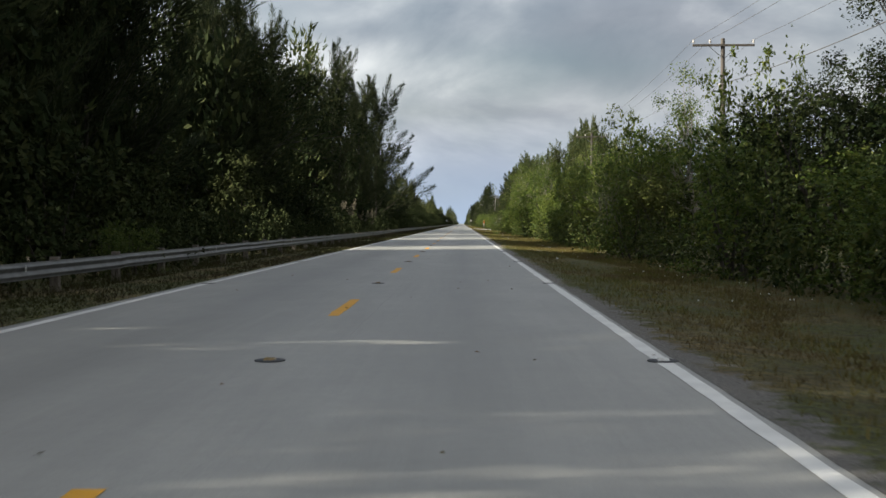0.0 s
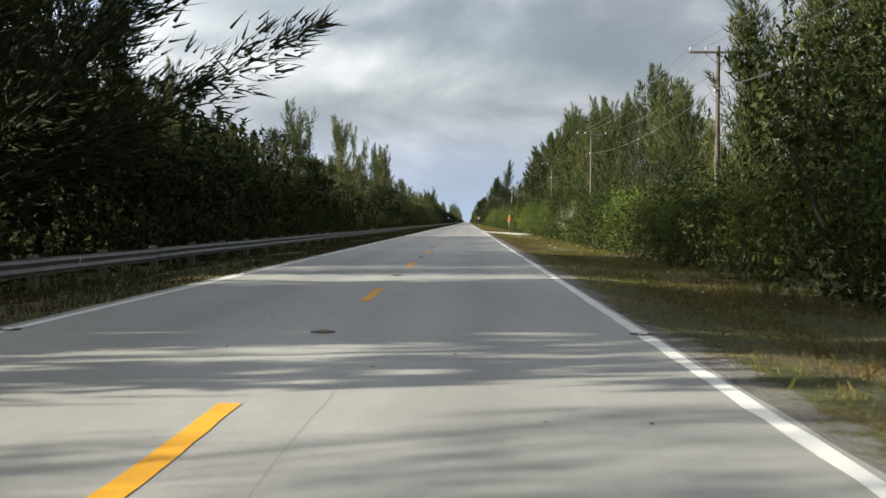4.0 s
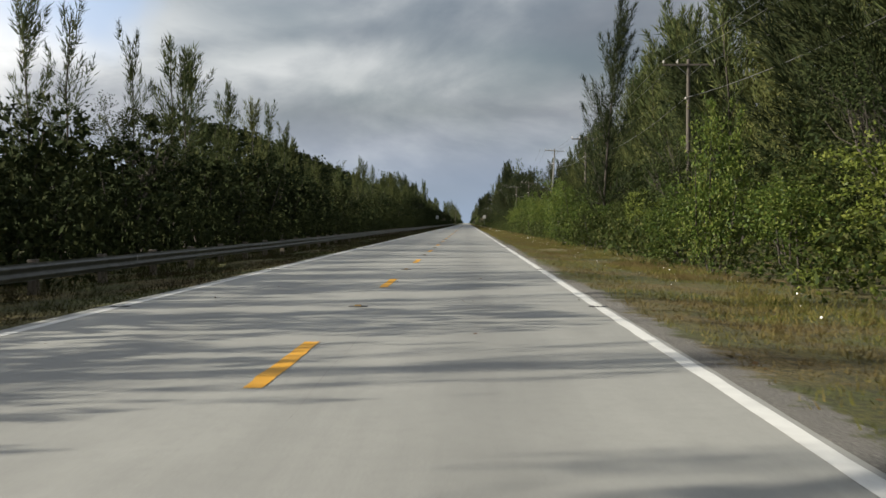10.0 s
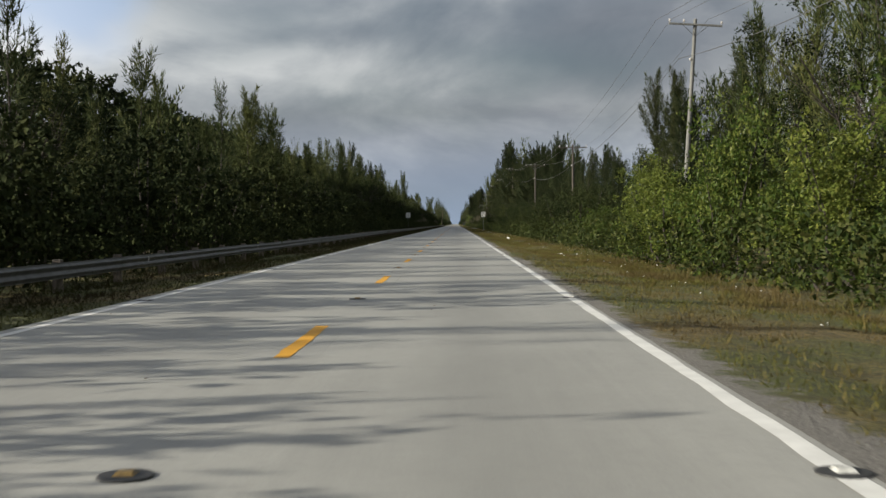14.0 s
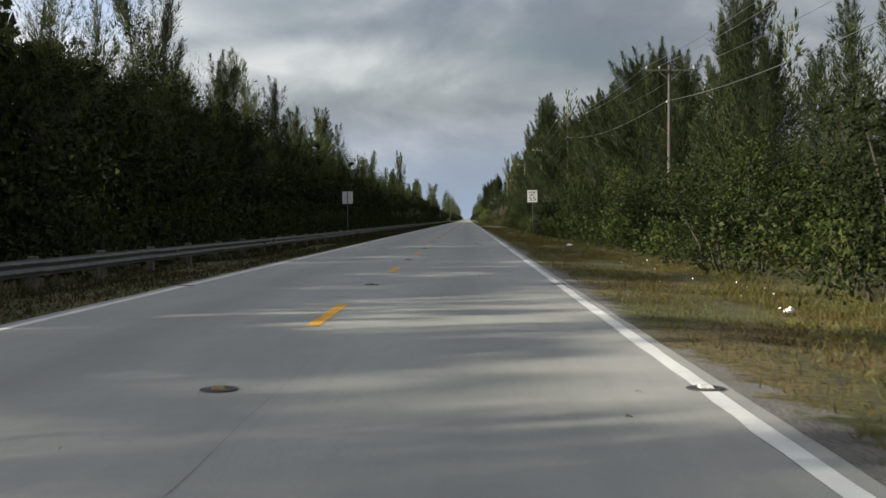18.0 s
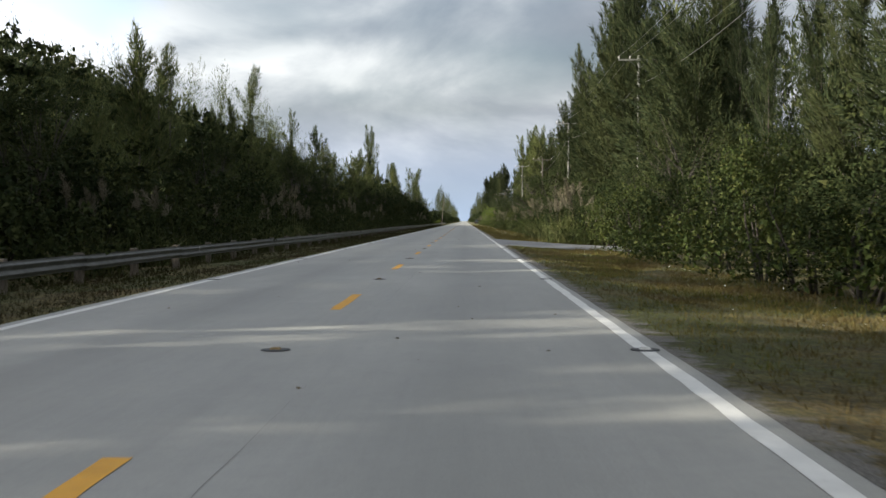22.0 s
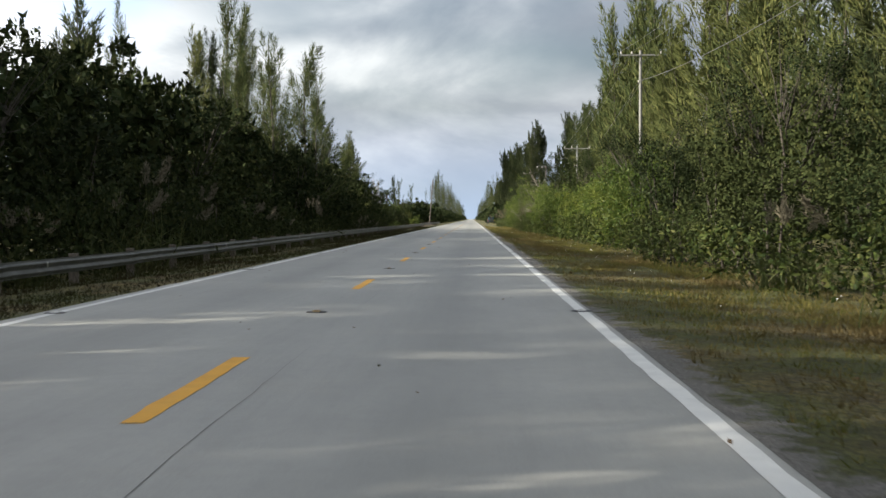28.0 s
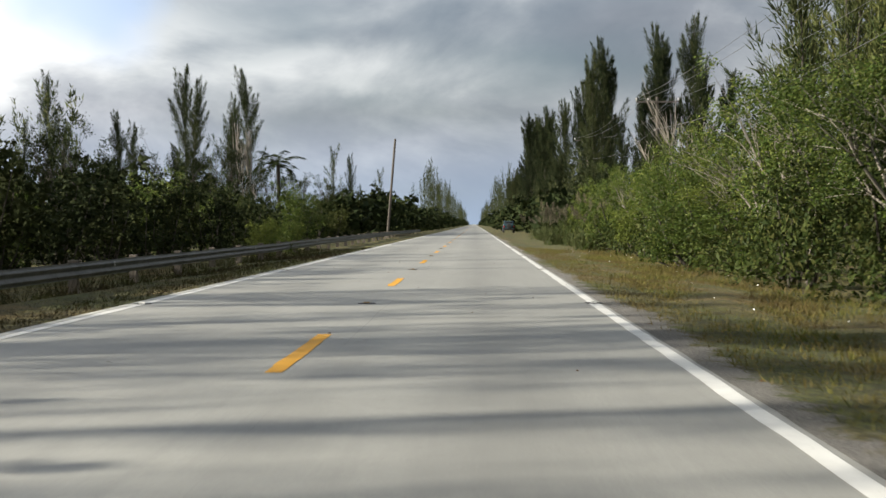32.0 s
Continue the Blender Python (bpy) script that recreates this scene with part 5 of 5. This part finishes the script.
def sign_post(root, h):
    bm = bmesh.new()
    sec = [(-0.04, 0.0), (-0.04, 0.006), (-0.018, 0.008), (-0.015, 0.034), (0.015, 0.034), (0.018, 0.008), (0.04, 0.006), (0.04, 0.0), (0.012, 0.002), (0.010, 0.028), (-0.010, 0.028), (-0.012, 0.002)]
    lo = [bm.verts.new((x, y, -0.4)) for x, y in sec]
    hi = [bm.verts.new((x, y, h)) for x, y in sec]
    n = len(sec)
    for i in range(n):
        bm.faces.new((lo[i], lo[(i + 1) % n], hi[(i + 1) % n], hi[i]))
    bm.faces.new(hi)
    part("post", bm, M_STEEL, root, "galvanised steel channel post")


def speed_sign():
    root = tagged(new("speed_limit_sign"), "white speed limit 55 sign with black letters on a steel post", "road sign")
    root.matrix_basis = at(6.58, 619, radians(-2), 1, 1, (0, -0.012))
    z0 = 2.40 + 0.20
    sign_post(root, z0 + 0.86)
    panel = part("panel", block((0.762, 0.006, 0.914), (0, -0.006, z0 + 0.457)), M_SIGN, root)
    # border
    for cx, cz, w, h in ((0, 0.44, 0.73, 0.016), (0, -0.44, 0.73, 0.016), (-0.362, 0, 0.016, 0.88), (0.362, 0, 0.016, 0.88)):
        part("border", block((w, 0.003, h), (cx, -0.0105, z0 + 0.457 + cz)), M_BLACK, panel, "black border line")
    letters("SPEED", 0.195, (0, z0 + 0.735), panel, -0.0105, 1.12)
    letters("LIMIT", 0.195, (0, z0 + 0.545), panel, -0.0105, 1.12)
    letters("55", 0.44, (0, z0 + 0.245), panel, -0.0105, 1.25)
    for dz in (0.12, 0.80):
        bm = lathe([(0.011, 0), (0.011, 0.006), (0.006, 0.008)], 8)
        bmesh.ops.transform(bm, matrix=Matrix.Translation((0, -0.009, z0 + dz)) @ Matrix.Rotation(radians(90), 4, "X"), verts=bm.verts)
        part("bolt", bm, M_STEEL, panel)


speed_sign()


def sign_back():
    root = tagged(new("road_sign"), "bare aluminium back of a road sign on a steel post", "road sign")
    root.matrix_basis = at(-7.09, 617.8, radians(2))
    z0 = 2.32 + 0.22
    sign_post(root, z0 + 0.86)
    part("panel", block((0.762, 0.006, 0.914), (0, 0.04, z0 + 0.457)), M_ALU, root)
    for dz in (0.12, 0.80):
        part("bolt", block((0.03, 0.012, 0.03), (0, -0.004, z0 + dz), 0.004), M_STEEL, root)


sign_back()


# ---- the cone on a stake ----
def cone_marker():
    root = tagged(new("marker_stake"), "wooden stake capped with orange traffic cone and dirty rag", "marker")
    root.matrix_basis = at(6.7, 256.8, radians(15), 1, 1, (0.0, 0.02))
    part("stake", block((0.07, 0.035, 2.2), (0, 0, 0.75), 0.004), M_DEADWOOD, root, "grey weathered stake")
    cone = part("cone", lathe([(0.115, 1.45), (0.115, 1.47), (0.10, 1.48), (0.088, 1.56), (0.032, 2.17), (0.024, 2.21), (0.02, 2.215)], 18), M_ORANGE, root)
    part("flange", block((0.25, 0.25, 0.025), (0, 0, 1.445), 0.008), M_ORANGE, cone)
    part("tip_band", lathe([(0.0405, 2.10), (0.034, 2.17), (0.027, 2.212), (0.021, 2.219)], 18), M_CLOTH, cone, "faded white tip")
    # rag with folds
    bm = bmesh.new()
    rows = []
    for i in range(13):
        t = i / 12
        w = 0.22 * (1 - 0.75 * t ** 2.2)
        row = []
        for k in range(10):
            u = k / 9
            x = -0.24 * u * (w / 0.22) - 0.02 + 0.08 * u
            row.append(bm.verts.new((x + 0.10 * (1 - u), -0.05 - 0.03 * math.sin(u * 11 + t * 4) * (0.3 + t), 1.45 - 0.80 * t - 0.10 * u * t)))
        rows.append(row)
    for a, b in zip(rows, rows[1:]):
        for k in range(9):
            bm.faces.new((a[k], a[k + 1], b[k + 1], b[k]))
    bmesh.ops.solidify(bm, geom=bm.faces[:], thickness=0.004)
    part("rag", bm, M_CLOTH, root, "dirty white cloth rag")


cone_marker()


# ---- reeds, palm, dead wood ----
def reed_clump(seed, h, plumes):
    """Arching blades, and stalks that each carry one seed plume."""
    r = np.random.default_rng(seed)
    n = 170
    c = np.stack([r.normal(0, 0.5, n), r.normal(0, 0.5, n), np.zeros(n) - 0.05], 1)
    d = unit(r.normal(0, 0.34, (n, 3)) * [1, 1, 0] + [0, 0, 1])
    L = h * r.uniform(0.25, 0.7, n)
    mid = c + d * L[:, None] * 0.6
    bl = join([blades(c, d, L, 0.05, r), blades(mid, unit(d + r.normal(0, 0.6, (n, 3)) + [0, 0, -0.3]), L * 0.5, 0.045, r)])
    root = new("reed_clump")
    put("blade_tuft", raw_mesh("blade_tuft", *bl, M_REED), root)
    for i in range(plumes):
        foot = np.array([r.normal(0, 0.4), r.normal(0, 0.4), -0.05])
        tip = foot + np.array([r.normal(0.1, 0.3), r.normal(0, 0.3), h * r.uniform(0.7, 1.05)])
        st = put("stalk", raw_mesh("stalk", *tube([foot, (foot + tip) / 2 + r.normal(0, 0.05, 3), tip], [0.012, 0.009, 0.005], 3), M_REED), root)
        ax = unit(tip - foot + np.array([r.uniform(0.2, 1.0), r.normal(0, 0.3), -0.6]))
        k, ln = 90, r.uniform(0.45, 0.75)
        t = r.uniform(0, 1, k)
        cc = tip + ax * (ln * t)[:, None] + r.normal(0, 1, (k, 3)) * (0.075 * np.sin(np.pi * np.clip(t * 0.9 + 0.1, 0, 1)))[:, None]
        put("plume", raw_mesh("plume", *blades(cc, unit(ax + r.normal(0, 0.4, (k, 3))), 0.18, 0.035, r), M_PLUME), st, "pale feathery seed plume")
    return tagged(root, "tall reed clump with pale feathery seed plumes", "reeds", "reed clumps")


def reeds():
    r = random.Random(31)
    kinds = [reed_clump(131, 2.5, 6), reed_clump(132, 2.2, 5), reed_clump(133, 2.8, 7)]

    def row(side, ya, yb, step, xa, xb, s=1.0):
        y = ya
        while y < yb:
            k = s * r.uniform(0.75, 1.1)
            place(kinds[r.randrange(3)], at(side * r.uniform(xa, xb), y, r.uniform(0, 6.28), k))
            y += step * r.uniform(0.6, 1.4)
    row(1, 716, 800, 4.2, 7.4, 8.9)
    row(1, 618, 632, 2.4, 7.9, 8.8)
    row(1, 800, 860, 9, 7.4, 8.6, 0.9)
    row(1, 940, 965, 6, 7.2, 8.4, 0.8)
    row(1, 1010, 1060, 5, 7.0, 8.5, 0.95)
    row(-1, 92, 120, 4.5, 7.4, 8.4, 0.95)
    row(-1, 684, 730, 7.0, 7.4, 8.6, 0.95)
    row(-1, 736, 800, 9.0, 7.4, 8.6, 0.9)
    row(-1, 850, 900, 9.0, 7.2, 8.2, 0.9)
    row(-1, 922, 950, 3.0, 7.0, 8.0, 0.55)
    row(-1, 205, 260, 14.0, 7.2, 7.8, 0.6)


reeds()


def palm():
    r = np.random.default_rng(5)
    root = tagged(new("palm_tree"), "feather palm rising above the low bushes", "palm")
    root.matrix_basis = at(-14, 1042)
    h = 6.4
    put("trunk", raw_mesh("trunk", *tube([(0, 0, -0.2), (0.1, 0, h * 0.5), (0, 0.05, h)], [0.22, 0.16, 0.14], 9), M_BARK, True), root)
    for i in range(17):
        a = 2 * np.pi * i / 17 + r.normal(0, 0.1)
        up = r.uniform(-0.1, 1.1)
        t = np.linspace(0, 1, 9)
        rr = 2.1 * t
        pts = np.stack([np.cos(a) * rr, np.sin(a) * rr, h + up * rr - 0.55 * rr ** 2 * (0.5 + 0.4 * (1 - up))], 1)
        rib = tube(pts, 0.03 * (1 - 0.8 * t), 3)
        s = r.uniform(0.12, 1.0, 60)
        c = np.stack([np.interp(s, t, pts[:, k]) for k in range(3)], 1)
        out = unit(np.array([np.cos(a), np.sin(a), 0.0]))
        sidev = np.array([-out[1], out[0], 0]) * np.where(np.arange(60) % 2, 1, -1)[:, None]
        fr = blades(c, unit(sidev + out * 0.6 + [0, 0, -0.35]), 0.55, 0.06, r)
        put("frond", raw_mesh("frond", *fr, M_SHADE_OLIVE), root)
        put("rib", raw_mesh("rib", *rib, M_SHADE_OLIVE), root.children[-1])


palm()


def bare_tree(x, y, h, w, seed, label, lean=(0, 0)):
    (wv, wf), _ = broad_shape(seed, h, w, 10, 0.1, 0.55)
    root = tagged(new("bare_tree"), label, "tree", "bare pale trees")
    root.matrix_basis = at(x, y, seed, 1, 1, lean)
    put("crown", raw_mesh("crown", wv, wf, M_DEADWOOD, True), root)


for _i, (_x, _y, _h, _w) in enumerate(((7.7, 187, 2.7, 1.6), (8.1, 43, 3.6, 3.0), (8.2, 46.5, 3.0, 2.4), (-12.5, 238, 9.0, 6.0), (13.5, 1020, 9.0, 5), (7.6, 962, 3.4, 2.2), (-15.5, 1036, 9.5, 1.2))):
    bare_tree(_x, _y, _h, _w, 301 + _i, "bare pale dead branches standing among the bushes")


def arching_branch(a, b, lift, name_label, thick=0.022, mat=M_DEADWOOD):
    a, b = np.array(a, float), np.array(b, float)
    t = np.linspace(0, 1, 9)[:, None]
    p = a + (b - a) * t + np.array([0, 0, lift]) * (4 * t * (1 - t))
    tagged(new("dead_branch", raw_mesh("dead_branch", *tube(p, thick * (1 - 0.75 * t[:, 0]), 5), mat, True)), name_label, "branch")


arching_branch((6.7, 287.0, -0.22), (7.4, 289.5, 0.75), 0.12, "pale fallen branch arching out of the verge bushes")
arching_branch((7.9, 259.0, 2.75), (7.3, 255.5, 2.6), 0.12, "pale bare branch arching out of the bushes")
arching_branch((-10.5, 263.0, 6.3), (-5.8, 262.0, 5.7), 0.45, "long bare dark bough reaching over the guardrail", 0.05, M_BARK)


# bushes that close in on the two tracks
for _x, _y, _s in ((8.4, 224.5, 0.85), (7.9, 227.2, 0.7), (10.4, 227.0, 0.9), (9.0, 237.6, 0.75), (11.2, 237.0, 0.95), (8.0, 241.0, 0.62), (10.6, 230.6, 0.8), (10.9, 233.4, 0.85), (13.2, 231.0, 1.0), (14.0, 234.0, 1.0), (10.4, 706.0, 0.75), (10.8, 708.8, 0.85), (13.0, 706.0, 1.0), (13.5, 709.5, 1.0), (8.6, 702.2, 0.8), (11.0, 702.5, 0.9), (9.2, 713.2, 0.75), (11.4, 712.6, 0.9)):
    # at the second track darker leaves are used in place of shade
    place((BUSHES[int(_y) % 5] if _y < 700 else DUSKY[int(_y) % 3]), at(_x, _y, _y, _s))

# bushes that have grown over the guardrail
for _x, _y, _s in ((-6.7, 24.5, 0.32), (-6.9, 27.0, 0.36), (-6.6, 997, 0.40), (-6.8, 1001, 0.46), (-6.7, 1005, 0.42), (-7.0, 967, 0.3), (-6.9, 957, 0.22)):
    tagged(place(BUSHES[int(_y) % 5], at(_x, _y, _y, _s)), "small green bush growing over the guardrail")


# ---- litter, debris, wildflowers ----
def litter(x, y, size, seed, label):
    r = np.random.default_rng(seed)
    bm = bmesh.new()
    bmesh.ops.create_icosphere(bm, subdivisions=2, radius=size)
    for v in bm.verts:
        v.co *= 1 + 0.30 * float(r.normal())
        v.co.z = max(v.co.z * 0.75, -size * 0.45)
    me = bpy.data.meshes.new("litter")
    bm.to_mesh(me)
    bm.free()
    me.materials.append(M_LITTER)
    ob = new("litter", me)
    ob.matrix_basis = Matrix.Translation((x, y, ground_z(x) + size * 0.5))
    tagged(ob, label, "litter", "roadside litter")


for _i, (_x, _y, _s) in enumerate(((5.9, 509.5, 0.13), (6.6, 590.0, 0.12), (6.2, 552, 0.07), (6.7, 391.5, 0.08), (6.9, 394.5, 0.06), (6.6, 420, 0.05), (5.9, 463, 0.06), (7.2, 942, 0.07), (5.4, 765, 0.04), (6.2, 781, 0.05), (5.0, 37.5, 0.04))):
    litter(_x, _y, _s, 400 + _i, "crumpled white litter lying on the verge grass")


def specks(name, n, seed, xa, xb, ya, yb, size, material, label, category, flat):
    r = np.random.default_rng(seed)
    x, y = r.uniform(xa, xb, n), r.uniform(ya, yb, n)
    z = np.array([ground_z(a) if abs(a) > 3.6 else 0.004 for a in x]) + (0.006 if flat else 0.12)
    d = unit(r.normal(size=(n, 3)) * [1, 1, 0.15 if flat else 1])
    L = size * r.uniform(0.5, 1.5, n)
    s = unit(np.cross(d, [0, 0, 1.0])) if flat else unit(np.cross(d, r.normal(size=(n, 3))))
    c = np.stack([x, y, z], 1)
    w = (L * 0.5)[:, None]
    v = np.stack([c, c + d * w + s * w * 0.7 + [0, 0, 0.01], c + d * w * 2, c + d * w - s * w * 0.7], 1).reshape(-1, 3)
    tagged(new(name, raw_mesh(name, v, np.arange(4 * n).reshape(-1, 4), material)), label, category, kind="stuff")


specks("wildflowers", 1100, 61, 5.2, 8.0, 0, 1010, 0.035, M_LITTER, "tiny white wildflowers in the verge grass", "flowers", False)
specks("fallen_leaves", 700, 62, -3.4, 3.5, 0, 1010, 0.045, M_DRYLEAF, "scattered dead leaves and twigs on the asphalt", "leaves", True)
specks("leaf_litter", 6000, 63, 3.7, 7.0, 0, 1010, 0.07, M_DRYLEAF, "brown leaf litter on the verge", "leaves", True)


def skid_mark():
    t = np.linspace(0, 1, 24)
    x = 2.05 + 0.42 * t ** 2
    y = 584 + 9.5 * (1 - t)
    w = 0.03 * np.sin(np.pi * np.clip(t, 0.05, 0.95))
    v = np.concatenate([np.stack([x - w, y, np.full(24, 0.0035)], 1), np.stack([x + w, y, np.full(24, 0.0035)], 1)])
    put("skid_mark", raw_mesh("skid_mark", v, [(i, 24 + i, 25 + i, i + 1) for i in range(23)], M_TAR), ROAD, "curved dark tyre mark")


skid_mark()


# ---- parked car far along the verge ----
def parked_car():
    root = tagged(new("parked_car"), "dark teal off-road car parked on the verge", "car")
    root.matrix_basis = at(6.9, 1127, 0)
    body = part("body", block((1.75, 4.2, 0.75), (0, 2.1, 0.85), 0.10), M_CARBODY, root)
    bm = block((1.62, 2.7, 0.72), (0, 1.65, 1.52), 0.08)
    for v in bm.verts:
        if v.co.z > 1.6:
            v.co.x *= 0.88
            v.co.y = 1.65 + (v.co.y - 1.65) * 0.88
    part("cabin", bm, M_CARBODY, root)
    part("rear_window", block((1.2, 0.03, 0.45), (0, 0.40, 1.56), 0.01, Matrix.Rotation(-0.2, 4, "X")), M_GLASS, root)
    part("bumper", block((1.75, 0.18, 0.18), (0, -0.05, 0.60), 0.04), M_RUBBER, root)
    for sx in (-1, 1):
        part("tail_light", block((0.14, 0.05, 0.28), (sx * 0.76, -0.01, 0.98), 0.02), M_RED, root)
        part("side_window", block((0.02, 1.9, 0.42), (sx * 0.765, 1.65, 1.56), 0.005), M_GLASS, root)
        for yy in (0.75, 3.4):
            bm = lathe([(0.16, -0.12), (0.33, -0.12), (0.37, -0.08), (0.37, 0.08), (0.33, 0.12), (0.16, 0.12)], 20)
            bmesh.ops.transform(bm, matrix=Matrix.Translation((sx * 0.80, yy, 0.37)) @ Matrix.Rotation(radians(90), 4, "Y"), verts=bm.verts)
            w = part("wheel", bm, M_RUBBER, root)
            bm = lathe([(0.05, -0.05), (0.18, -0.09), (0.18, 0.09), (0.05, 0.125)], 14)
            bmesh.ops.transform(bm, matrix=Matrix.Translation((sx * 0.80, yy, 0.37)) @ Matrix.Rotation(radians(90), 4, "Y"), verts=bm.verts)
            part("rim", bm, M_STEEL, w)
    bm = lathe([(0.10, 0), (0.33, 0), (0.36, 0.04), (0.36, 0.17), (0.30, 0.20), (0.1, 0.2)], 20)
    bmesh.ops.transform(bm, matrix=Matrix.Translation((0, -0.02, 1.10)) @ Matrix.Rotation(radians(90), 4, "X"), verts=bm.verts)
    part("spare_wheel", bm, M_RUBBER, root)


parked_car()
